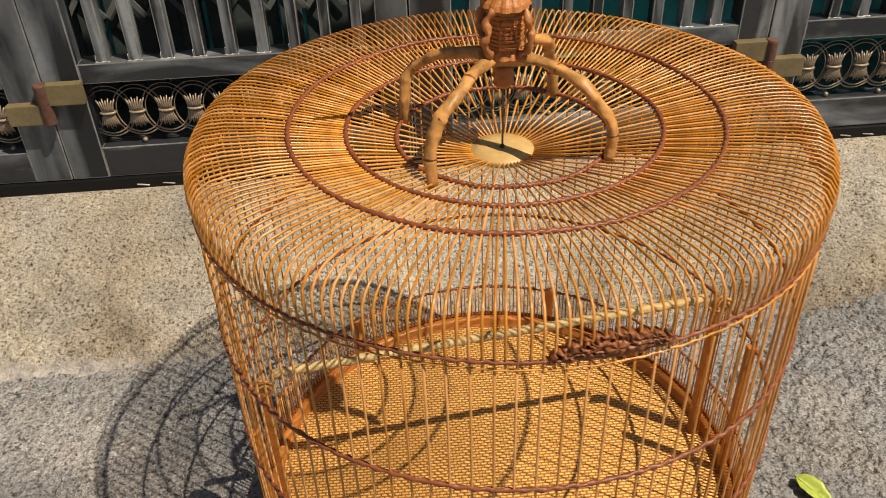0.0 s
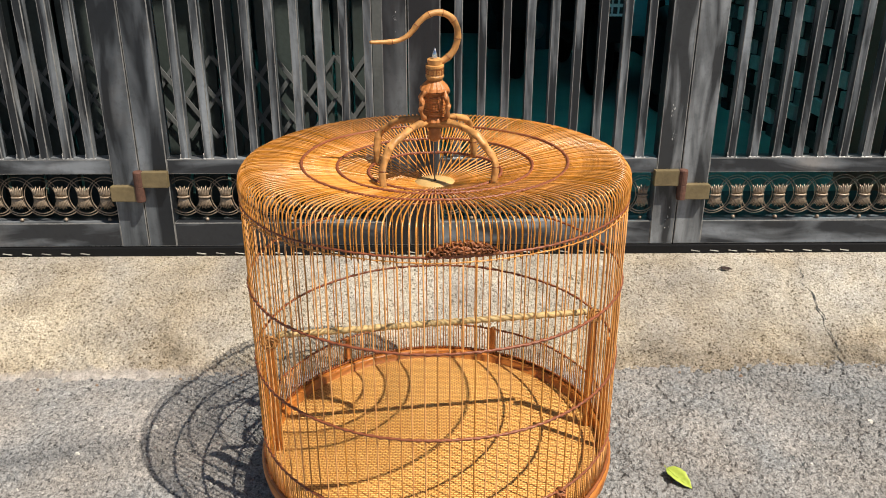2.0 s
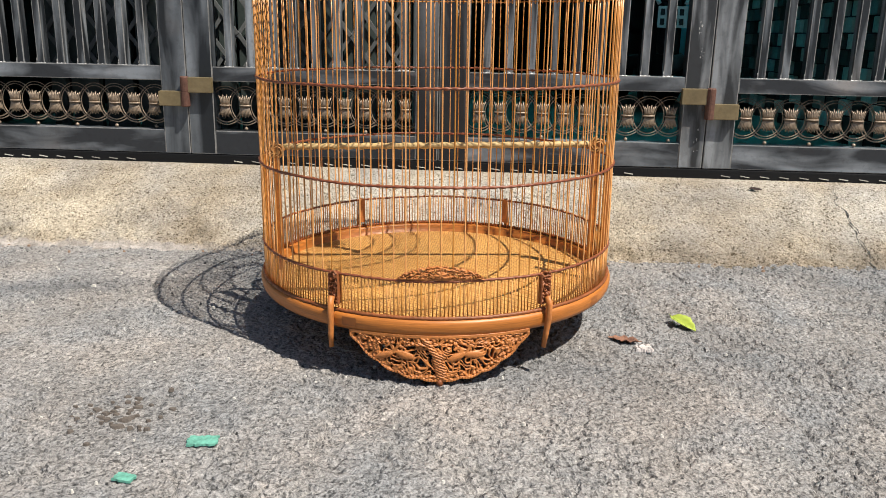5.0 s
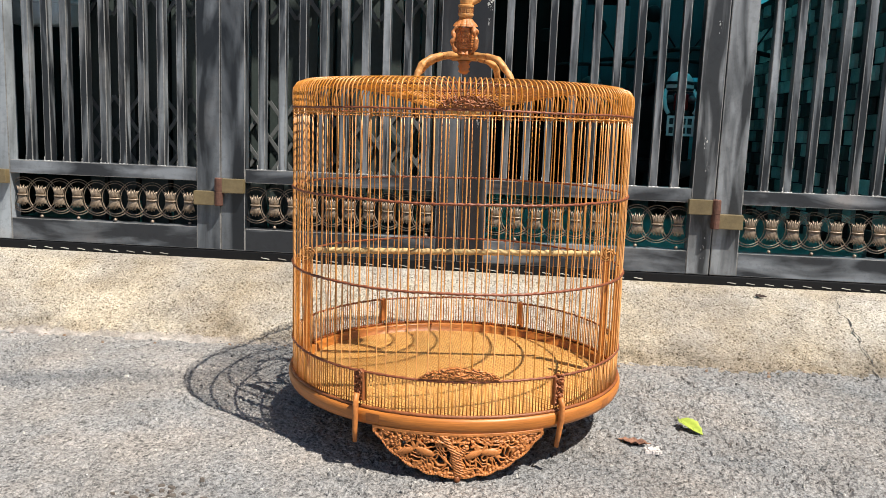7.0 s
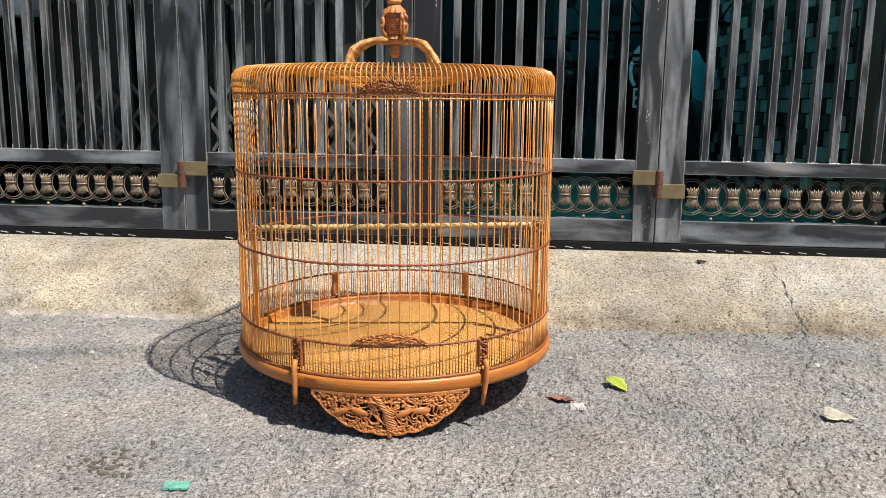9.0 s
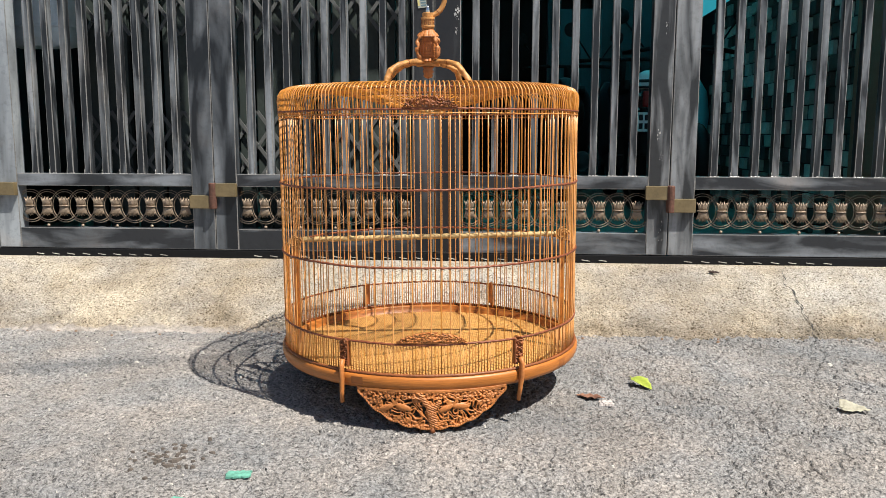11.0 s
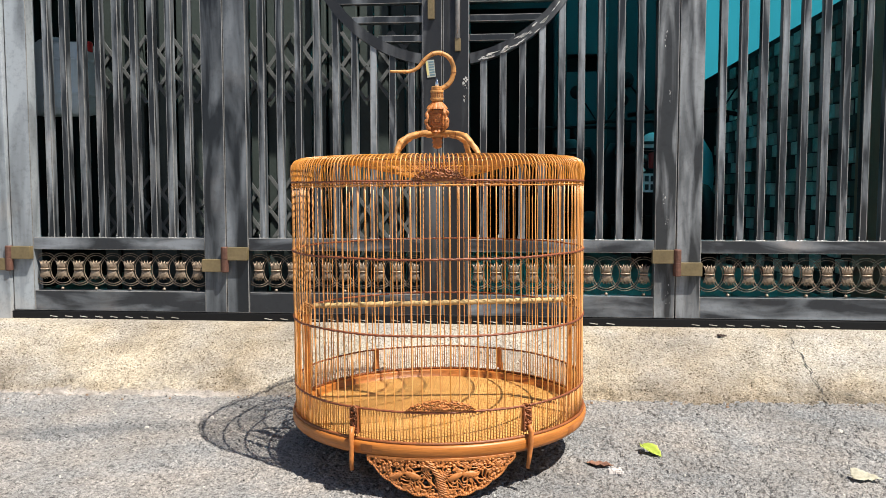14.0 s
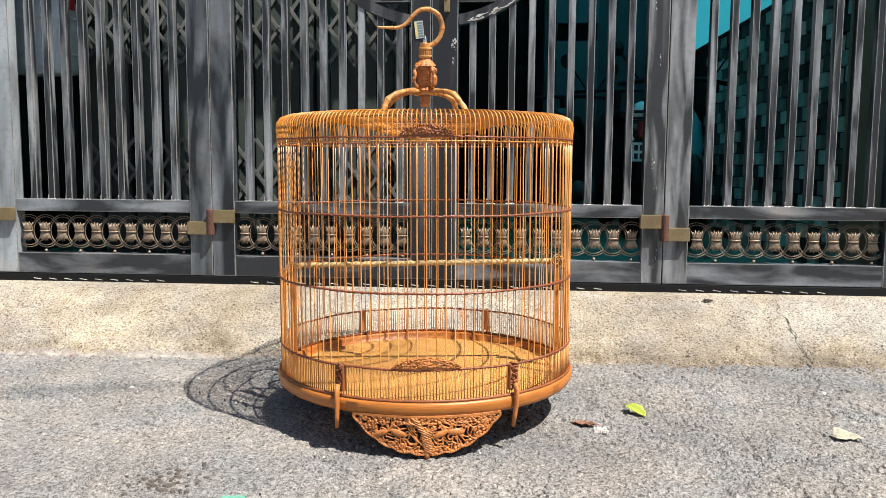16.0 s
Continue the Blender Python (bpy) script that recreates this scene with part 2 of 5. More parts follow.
def woven(name):
    """A plaited rattan mat: short strands in offset rows."""
    m = bpy.data.materials.new(name)
    m.use_nodes = True
    l = m.node_tree.links
    b = m.node_tree.nodes["Principled BSDF"]
    b.inputs["Roughness"].default_value = 0.55
    co = node(m, "ShaderNodeTexCoord").outputs["Object"]
    mp = node(m, "ShaderNodeMapping", Rotation=(0, 0, 0.12))
    l.new(co, mp.inputs[0])
    br = node(m, "ShaderNodeTexBrick", Scale=1.0, Mortar_Size=0.0012, Mortar_Smooth=0.4, Brick_Width=0.0092, Row_Height=0.0048)
    br.inputs["Color1"].default_value, br.inputs["Color2"].default_value = (0.82, 0.50, 0.165, 1), (0.77, 0.42, 0.115, 1)
    br.inputs["Mortar"].default_value = (0.36, 0.145, 0.032, 1)
    l.new(mp.outputs[0], br.inputs["Vector"])
    n1 = node(m, "ShaderNodeTexNoise", Scale=6.0, Detail=5.0)
    l.new(co, n1.inputs["Vector"])
    r = ramp_node(m, (0.3, (0.82, 0.78, 0.70)), (0.65, (1, 1, 1)))
    l.new(n1.outputs[0], r.inputs[0])
    l.new(mixed(m, "MULTIPLY", 1.0, br.outputs["Color"], r.outputs[0]), b.inputs["Base Color"])
    bp = node(m, "ShaderNodeBump", Strength=0.7, Distance=0.0015)
    bp.invert = True
    l.new(br.outputs["Fac"], bp.inputs["Height"])
    l.new(bp.outputs[0], b.inputs["Normal"])
    return m


def translucent(name, colour):
    """Tinted plastic roofing: part lets tinted daylight through."""
    m = bpy.data.materials.new(name)
    m.use_nodes = True
    n, l = m.node_tree.nodes, m.node_tree.links
    t, g, mx = n.new("ShaderNodeBsdfTranslucent"), n["Principled BSDF"], n.new("ShaderNodeMixShader")
    t.inputs["Color"].default_value = (*colour, 1)
    g.inputs["Base Color"].default_value = (*colour, 1)
    mx.inputs[0].default_value = 0.18
    l.new(t.outputs[0], mx.inputs[1])
    l.new(g.outputs[0], mx.inputs[2])
    l.new(mx.outputs[0], n["Material Output"].inputs["Surface"])
    return m


BAMBOO = material("bamboo", (0.80, 0.33, 0.062), 0.30, vary=0.55, scale=6, fine=60, stretch=(6, 6, 1), random_tint=0.26, bump=0.08)
BAR_BAMBOO = material("dull_bar_bamboo", (0.80, 0.355, 0.088), 0.34, vary=0.55, scale=6, fine=60, stretch=(6, 6, 1), random_tint=0.30, bump=0.08)
BAMBOO_DARK = material("brown_bamboo", (0.255, 0.074, 0.032), 0.45, vary=0.4, scale=20, fine=150, bump=0.3)
HONEY = material("honey_wood", (0.56, 0.19, 0.033), 0.42, vary=0.55, scale=5, fine=40, stretch=(1, 1, 14), bump=0.10)
CARVED = material("carved_wood", (0.57, 0.205, 0.052), 0.5, vary=0.5, scale=30, fine=160, bump=0.3)
CARVED_DARK = material("dark_carved_wood", (0.29, 0.09, 0.026), 0.5, vary=0.5, scale=40, fine=160, bump=0.3)
ROOT = material("bamboo_root", (0.70, 0.34, 0.105), 0.48, vary=0.7, scale=35, fine=120, bump=0.25)
VINE = material("reddish_root", (0.60, 0.235, 0.075), 0.48, vary=0.6, scale=45, fine=140, bump=0.3)
DISC = material("turned_disc_wood", (0.60, 0.39, 0.155), 0.5, vary=0.3, scale=30, fine=140)
PALE = material("pale_perch", (0.56, 0.39, 0.17), 0.6, vary=0.3, scale=40, fine=150, bump=0.5)
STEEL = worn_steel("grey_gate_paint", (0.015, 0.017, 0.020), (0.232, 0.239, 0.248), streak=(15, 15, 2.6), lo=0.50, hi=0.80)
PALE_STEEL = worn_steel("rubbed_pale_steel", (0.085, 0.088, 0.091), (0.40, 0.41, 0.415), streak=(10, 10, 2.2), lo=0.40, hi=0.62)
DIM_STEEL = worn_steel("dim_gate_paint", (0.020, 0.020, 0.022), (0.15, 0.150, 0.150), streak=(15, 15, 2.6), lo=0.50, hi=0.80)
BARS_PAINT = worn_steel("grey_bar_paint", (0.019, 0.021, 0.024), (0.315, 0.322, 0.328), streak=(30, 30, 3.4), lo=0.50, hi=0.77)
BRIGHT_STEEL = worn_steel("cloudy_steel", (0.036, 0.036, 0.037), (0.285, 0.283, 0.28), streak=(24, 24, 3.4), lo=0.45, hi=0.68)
RAIL = worn_steel("smeared_rail_paint", (0.030, 0.031, 0.034), (0.25, 0.255, 0.262), streak=(4.2, 18, 18), lo=0.49, hi=0.74)
BRONZE = material("worn_tan_paint", (0.37, 0.29, 0.215), 0.40, 0.2, vary=0.6, scale=40, fine=160)
HINGE = material("tan_hinge_paint", (0.22, 0.17, 0.09), 0.5, 0.2, vary=0.4, scale=20, fine=120)
RUST = material("rusty_steel", (0.15, 0.07, 0.05), 0.7, 0.2, vary=0.5, scale=30, fine=120)
TRACK = material("black_track_paint", (0.007, 0.0075, 0.009), 0.55, vary=0.4, scale=12, fine=90, spec=0.25)
CHAR = material("dark_dried_leaf", (0.06, 0.035, 0.028), 0.8, vary=0.5, scale=60, fine=300)
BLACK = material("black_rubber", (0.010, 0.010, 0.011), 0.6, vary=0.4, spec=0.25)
CHROME = material("chrome", (0.8, 0.8, 0.8), 0.12, 1.0, vary=0.05)
CONCRETE = rough_ground("concrete", [(0.36, (0.150, 0.128, 0.100)), (0.46, (0.372, 0.345, 0.298)), (0.59, (0.555, 0.525, 0.475))], (0.70, 0.67, 0.64), size=0.0058, relief=0.008, strength=1.0, crevice=(0.36, 0.425), crevice_shade=(0.33, 0.29, 0.23), cool=(0.93, 0.95, 0.99), warm=(1.05, 1.0, 0.90), patch=(0.82, 1.14), hollows=0.22, grain=0.0050, extra=ramp_dirt)
ASPHALT = rough_ground("asphalt", [(0.35, (0.150, 0.150, 0.150)), (0.46, (0.250, 0.248, 0.243)), (0.60, (0.392, 0.387, 0.376))], (0.78, 0.785, 0.795), size=0.0092, relief=0.014, strength=1.0, crevice=(0.34, 0.42), crevice_shade=(0.60, 0.60, 0.60), cool=(0.95, 0.98, 1.02), warm=(1.05, 1.0, 0.96), patch=(0.90, 1.09), hollows=0.18, grain=0.0075, extra=road_shadow_band)
MAT = woven("woven_rattan")
SHUTTER = material("shutter_paint", (0.046, 0.064, 0.060), 0.6, vary=0.4, scale=5)
LATTICE = material("lattice_steel", (0.145, 0.155, 0.158), 0.5, vary=0.4, scale=10)
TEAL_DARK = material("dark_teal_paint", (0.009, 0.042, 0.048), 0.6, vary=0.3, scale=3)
TAR = material("brown_tar", (0.13, 0.11, 0.095), 0.9, vary=0.4, scale=200, fine=600)
TEAL = material("teal_paint", (0.024, 0.088, 0.098), 0.6, vary=0.3, scale=3)
TEAL_FLOOR = material("teal_tile_floor", (0.16, 0.31, 0.265), 0.5, vary=0.3, scale=4)
BLOCK = material("pale_wall_block", (0.37, 0.53, 0.48), 0.8, vary=0.4, scale=10, random_tint=0.5)
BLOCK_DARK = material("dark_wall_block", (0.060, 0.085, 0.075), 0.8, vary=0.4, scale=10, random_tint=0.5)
# bare worn metal; on the bevels its paleness also paints the edge highlights
EDGE = material("bare_worn_edge", (0.36, 0.357, 0.35), 0.35, 0.3, vary=0.7, scale=14, fine=90, dark=(0.12, 0.12, 0.12))
PLASTER = material("plaster", (0.30, 0.29, 0.26), 0.85, vary=0.3, scale=3)
CYAN = material("pale_blue_paint", (0.88, 0.96, 0.97), 0.3, vary=0.1)
INK = material("dark_ink", (0.03, 0.03, 0.035), 0.5, vary=0.2)
SHIELD = material("blue_green_plastic", (0.22, 0.72, 0.82), 0.35, vary=0.15)
RED = material("red_plastic", (0.5, 0.03, 0.03), 0.35, vary=0.2)
ROOF = translucent("tinted_roof_sheet", (0.17, 0.55, 0.63))
LEAF = material("green_leaf", (0.40, 0.50, 0.08), 0.45, vary=0.3, scale=60, fine=300)
BEIGE = material("beige_plaster", (0.30, 0.20, 0.14), 0.85, vary=0.3, scale=4)
DRY = material("dry_leaf", (0.33, 0.165, 0.10), 0.7, scale=70, fine=300, dark=(0.055, 0.022, 0.018))
STRAW = material("pale_dead_leaf", (0.45, 0.43, 0.335), 0.7, vary=0.45, scale=60, fine=300)
TAPE = material("green_tape", (0.16, 0.46, 0.36), 0.7, vary=0.55, scale=80, fine=300)
CHALK = material("pinkish_chalk", (0.66, 0.61, 0.59), 0.9, vary=0.3, scale=200, fine=600)
GRIT = material("pale_grit", (0.52, 0.50, 0.46), 0.9, vary=0.3, scale=200, fine=600, random_tint=0.3)
SOOT = material("dark_grit", (0.05, 0.05, 0.05), 0.9, vary=0.4, scale=200, fine=600)
CAN = material("bluish_white_plastic", (0.66, 0.78, 0.86), 0.35, vary=0.15, scale=6)


# ---- mesh helpers ----
def mesh_of(name, bm, smooth=True):
    bmesh.ops.recalc_face_normals(bm, faces=bm.faces)
    me = bpy.data.meshes.new(name)
    bm.to_mesh(me)
    bm.free()
    if smooth:
        for p in me.polygons:
            p.use_smooth = True
    return me


def part(name, bm, mat, parent, label="", smooth=False, m=None):
    """One mesh object under a thing or a part."""
    me = bm if isinstance(bm, bpy.types.Mesh) else mesh_of(name, bm, smooth)
    if not me.materials:
        me.materials.append(mat)
        if any(p.material_index for p in me.polygons):
            me.materials.append(EDGE)
    ob = new(name, me)
    ob.parent = parent
    if m is not None:
        ob.matrix_basis = m
    if label:
        ob["label"] = label
    return ob


def thing(name, label, category, at=None, group="", kind=""):
    ob = new(name)
    if at is not None:
        ob.matrix_basis = at
    return tagged(ob, label, category, group, kind)


def box(bm, x0, x1, y0, y1, z0, z1, bevel=0.0, worn=0.0):
    m = Matrix.Translation(((x0 + x1) / 2, (y0 + y1) / 2, (z0 + z1) / 2)) @ Matrix.Diagonal((x1 - x0, y1 - y0, z1 - z0, 1))
    made = bmesh.ops.create_cube(bm, size=1, matrix=m)
    if bevel:
        edges = list({e for v in made["verts"] for e in v.link_edges})
        cut = bmesh.ops.bevel(bm, geom=edges, offset=bevel, segments=2, affect="EDGES", profile=0.7)
        if worn:
            for f in cut["faces"]:
                if f.calc_area() < worn:
                    f.material_index = 1
    return bm


def boxed(*a, **k):
    return box(bmesh.new(), *a, **k)


def lathe(bm, profile, n=48, m=Matrix(), wob=None, arc=None):
    """Turns a profile of (radius, height) round z. wob(angle, i) scales the radius."""
    rings = []
    for i, (r, z) in enumerate(profile):
        ring = []
        for k in range(n):
            a = 2 * math.pi * k / n
            q = r * (wob(a, i) if wob else 1)
            ring.append(bm.verts.new(m @ Vector((q * math.cos(a), q * math.sin(a), z))))
        rings.append(ring)
    for a, b in zip(rings, rings[1:]):
        for k in range(n):
            bm.faces.new((a[k], a[(k + 1) % n], b[(k + 1) % n], b[k]))
    for ring in (rings[0], rings[-1]):
        if profile[0 if ring is rings[0] else -1][0] > 1e-4:
            bm.faces.new(ring)
    return bm


def tube(bm, pts, radius, n=8, closed=False, flat=1.0):
    """A round rod along points; radius is a number or a function of the share of the way and the angle."""
    pts = [Vector(p) for p in pts]
    rings, count = [], len(pts)
    prev = None
    for i, p in enumerate(pts):
        a = pts[(i - 1) % count] if closed or i else p
        b = pts[(i + 1) % count] if closed or i < count - 1 else p
        t = (b - a).normalized()
        if prev is None:
            ref = Vector((0, 0, 1)) if abs(t.z) < 0.9 else Vector((1, 0, 0))
            u = t.cross(ref).normalized()
        else:
            u = (prev - t * prev.dot(t)).normalized()
        prev = u
        v = t.cross(u)
        ring = []
        for k in range(n):
            ang = 2 * math.pi * k / n
            r = radius(i / max(1, count - 1), ang) if callable(radius) else radius
            ring.append(bm.verts.new(p + u * (r * math.cos(ang)) + v * (r * flat * math.sin(ang))))
        rings.append(ring)
    pairs = list(zip(rings, rings[1:])) + ([(rings[-1], rings[0])] if closed else [])
    for a, b in pairs:
        for k in range(n):
            bm.faces.new((a[k], a[(k + 1) % n], b[(k + 1) % n], b[k]))
    if not closed:
        bm.faces.new(rings[0])
        bm.faces.new(rings[-1])
    return bm


def circle(r, z, n=96, wave=0.0, waves=0, start=0.0, span=2 * math.pi):
    return [((r + wave * math.sin(waves * a)) * math.cos(a), (r + wave * math.sin(waves * a)) * math.sin(a), z)
            for a in (start + span * k / n for k in range(n))]


def plate(bm, outline, y0, y1):
    """A slab from an outline in x and z, between two depths."""
    f = [bm.verts.new((x, y0, z)) for x, z in outline]
    b = [bm.verts.new((x, y1, z)) for x, z in outline]
    bm.faces.new(f)
    bm.faces.new(list(reversed(b)))
    for k in range(len(f)):
        j = (k + 1) % len(f)
        bm.faces.new((f[k], b[k], b[j], f[j]))
    return bm


# ---- ground ----
def lattice(x, y, cell, seed):
    """Smooth random field, 0 to 1, on a square lattice."""
    tab = np.random.default_rng(seed).random((256, 256))
    gx, gy = x / cell, y / cell
    i, j = np.floor(gx).astype(int), np.floor(gy).astype(int)
    u, v = gx - i, gy - j
    u, v = u * u * (3 - 2 * u), v * v * (3 - 2 * v)
    i0, i1, j0, j1 = i & 255, (i + 1) & 255, j & 255, (j + 1) & 255
    return (tab[i0, j0] * (1 - u) + tab[i1, j0] * u) * (1 - v) + (tab[i0, j1] * (1 - u) + tab[i1, j1] * u) * v


def lumps(x, y, cell, seed):
    """Packed round stones of uneven size: 1 on their tops, 0 in the joints."""
    rng_ = np.random.default_rng(seed)
    jx, jy, sz = rng_.random((256, 256)), rng_.random((256, 256)), 0.55 + 0.45 * rng_.random((256, 256))
    gx, gy = x / cell, y / cell
    i, j = np.floor(gx).astype(int), np.floor(gy).astype(int)
    best = np.zeros_like(x)
    for di in (-1, 0, 1):
        for dj in (-1, 0, 1):
            a, b = (i + di) & 255, (j + dj) & 255
            d2 = (gx - i - di - jx[a, b]) ** 2 + (gy - j - dj - jy[a, b]) ** 2
            best = np.maximum(best, sz[a, b] * np.sqrt(np.clip(1 - d2 / (0.85 * sz[a, b]) ** 2, 0, 1)))
    return best


def sheet(name, xs, ys, height):
    """A grid mesh over the given lines, lifted to the height at each crossing."""
    X, Y = np.meshgrid(xs, ys, indexing="ij")
    me = bpy.data.meshes.new(name)
    nx, ny = X.shape
    me.vertices.add(nx * ny)
    me.vertices.foreach_set("co", np.stack([X, Y, height(X, Y)], -1).astype(np.float32).ravel())
    ids = np.arange(nx * ny).reshape(nx, ny)
    quads = np.stack([ids[:-1, :-1], ids[1:, :-1], ids[1:, 1:], ids[:-1, 1:]], -1).reshape(-1, 4)
    me.loops.add(quads.size)
    me.loops.foreach_set("vertex_index", quads.ravel().astype(np.int32))
    me.polygons.add(len(quads))
    me.polygons.foreach_set("loop_start", np.arange(0, quads.size, 4, dtype=np.int32))
    me.polygons.foreach_set("use_smooth", np.ones(len(quads), dtype=bool))
    me.update(calc_edges=True)
    return me


def road_z(x, y):
    """The road falls slightly from the ramp and to one side."""
    return 0.011 + 0.009 * max(-3.0, min(3.0, x)) + 0.02 * (max(-3.0, min(0.72, y)) - 0.5)


def joints(x, y, cell, seed):
    """Irregular crevices between clods: 1 in the crevice, 0 away from it."""
    rng_ = np.random.default_rng(seed)
    jx, jy = rng_.random((256, 256)), rng_.random((256, 256))
    gx, gy = x / cell, y / cell
    i, j = np.floor(gx).astype(int), np.floor(gy).astype(int)
    f1, f2 = np.full_like(x, 9.0), np.full_like(x, 9.0)
    for di in (-1, 0, 1):
        for dj in (-1, 0, 1):
            a, b = (i + di) & 255, (j + dj) & 255
            d = np.hypot(gx - i - di - jx[a, b], gy - j - dj - jy[a, b])
            f1, f2 = np.minimum(f1, d), np.where(d < f1, f1, np.minimum(f2, d))
    return np.clip(1 - (f2 - f1) / 0.22, 0, 1)


def relief(x, y):
    wx, wy = x + 0.010 * lattice(x, y, 0.017, 1), y + 0.010 * lattice(x, y, 0.017, 2)
    worn = lattice(x, y, 0.13, 5) * 0.6 + lattice(x, y, 0.041, 6) * 0.4
    broken = np.clip((lattice(x, y, 0.19, 7) * 0.6 + lattice(x, y, 0.05, 8) * 0.4 + 0.16 * np.clip(x / 0.9, -0.4, 1) - 0.40) / 0.22, 0, 1)
    stones = 0.55 * lumps(wx, wy, 0.0145, 3) + 0.45 * lumps(x, y, 0.0078, 4)
    cracks = joints(wx * 0.75, wy * 1.25, 0.025, 9) ** 1.5 * np.clip((lattice(x, y, 0.034, 10) - 0.40) / 0.12, 0, 1)
    return (stones - 0.62) * (0.0032 + 0.0036 * broken) + 0.005 * (worn - 0.5) - 0.0085 * (0.2 + broken) * cracks


def axis(lo, hi, step, far):
    inner = np.arange(lo, hi + step / 2, step)
    return np.concatenate([[-far, -30, -6, -3, lo - 0.5, lo - 0.1], inner, [hi + 0.1, hi + 0.5, 3.0, 6, 30, far]])


gx_, gy_ = axis(-1.30, 1.42, 0.0031, 300), axis(-0.46, 0.73, 0.0031, 300)


def road_relief(X, Y):
    fade = np.clip((X + 1.32) / 0.05, 0, 1) * np.clip((1.44 - X) / 0.05, 0, 1) * np.clip((Y + 0.48) / 0.05, 0, 1) * np.clip((0.75 - Y) / 0.03, 0, 1)
    return 0.011 + 0.009 * np.clip(X, -3, 3) + 0.02 * (np.clip(Y, -3, 0.72) - 0.5) + fade * relief(X, Y)


me = sheet("road", gx_, gy_, road_relief)
tagged(part("road", me, ASPHALT, None), "worn grey asphalt road with coarse stones", "road", kind="structure")

# concrete ramp: a sloping apron from the road up to the gate
RAMP = [(0.61, -0.022), (0.68, 0.010), (0.76, 0.041), (0.84, 0.078), (0.92, 0.115), (0.985, 0.141), (1.03, 0.152), (1.08, 0.157), (1.30, 0.157)]


def ramp_z(x, y):
    """Height of the ramp's smooth surface; its foot follows the road's cross fall."""
    return np.interp(y, [p[0] for p in RAMP], [p[1] for p in RAMP]) + 0.008 * np.clip(x, -3, 3) * np.clip(1 - (y - 0.61) / 0.30, 0, 1)


def ramp_relief(X, Y):
    ragged = 0.010 * (lattice(X, Y, 0.16, 21) - 0.5) + 0.008 * (lattice(X, Y, 0.045, 22) - 0.5) + 0.009 * (lattice(X, Y, 0.014, 29) - 0.5) * np.clip((0.80 - Y) / 0.08, 0, 1)
    grit = 0.55 * lumps(X, Y, 0.0105, 23) + 0.45 * lumps(X, Y, 0.0062, 24)
    patch = lattice(X, Y, 0.09, 25) * 0.6 + lattice(X, Y, 0.028, 26) * 0.4
    rough = 0.35 + 1.3 * np.clip(1.15 - (Y - 0.61) / 0.50, 0.15, 1) * np.clip((patch - 0.25) / 0.4, 0, 1)
    pits = np.clip((lumps(X, Y * 1.5, 0.019, 27) - 0.80) / 0.12, 0, 1) * (lattice(X, Y, 0.05, 28) > 0.5)
    return ramp_z(X, Y) + np.clip((1.06 - Y) / 0.05, 0, 1) * (ragged + 0.0062 * rough * (grit - 0.6) - 0.0032 * pits)


me = sheet("ramp", np.concatenate([[-6, -3, -2], np.arange(-1.6, 1.6, 0.004), [2, 3, 6]]), np.concatenate([np.arange(0.61, 1.08, 0.0038), [1.09, 1.30]]), ramp_relief)
tagged(part("ramp", me, CONCRETE, None), "sloping cream concrete ramp before the gate", "ramp", kind="structure")

# ---- gate ----
YG, YD = 1.085, 1.135          # front and back of the frame
Z0, Z1, Z2, Z3, ZT = 0.183, 0.250, 0.388, 0.428, 1.95
BW, BY0, BY1 = 0.021, 1.093, 1.123
ARC_X, ARC_Z, ARC_R = -0.082, 1.435, 0.46

wheat = bmesh.new()
for k in range(7):
    a = (k - 3) / 3
    tube(wheat, [(0.0092 * a, -0.002, 0.002), (0.0108 * a, -0.0055 + 0.003 * a * a, 0.009), (0.0132 * a, -0.0055 + 0.003 * a * a, 0.018), (0.0178 * a, -0.001, 0.030 - 0.003 * a * a - (0.004 if k % 2 else 0))], lambda t, q: 0.0024 - 0.0019 * max(0, t - 0.45), 7)
for k in range(9):
    a = (k - 4) / 4
    tube(wheat, [(0.0092 * a, -0.002, -0.002), (0.0118 * a, -0.0058 + 0.003 * a * a, -0.010), (0.0152 * a, -0.0062 + 0.004 * a * a, -0.021), (0.0180 * a, -0.002, -0.0345 + 0.007 * a * a + (0.003 if k % 2 else 0))], lambda t, q: 0.0019 + 0.0004 * math.sin(3 * t) - 0.0013 * max(0, t - 0.6), 7)
tube(wheat, [(0.0135 * math.cos(q), -0.001 + 0.0072 * math.sin(q), 0.0) for q in (2 * math.pi * k / 24 for k in range(24))], lambda t, q: 0.0029 + 0.0008 * math.cos(2 * q), 8, closed=True)
WHEAT = mesh_of("wheat_casting", wheat)
WHEAT.materials.append(BRONZE)
rg = bmesh.new()
for a, b in ((0.0488, 0.0540), (0.0420, 0.0470)):
    tube(rg, [(a * math.cos(q), 0.002 * (a > 0.045), b * math.sin(q)) for q in (2 * math.pi * k / 48 for k in range(48))], lambda t, q: 0.0014 - 0.0005 * math.sin(2 * math.pi * t), 6, closed=True)
RING = mesh_of("ring_casting", rg)
RING.materials.append(BRONZE)
kb = bmesh.new()
bmesh.ops.create_icosphere(kb, subdivisions=1, radius=0.006)
KNOB = mesh_of("casting_knob", kb)
KNOB.materials.append(BRONZE)


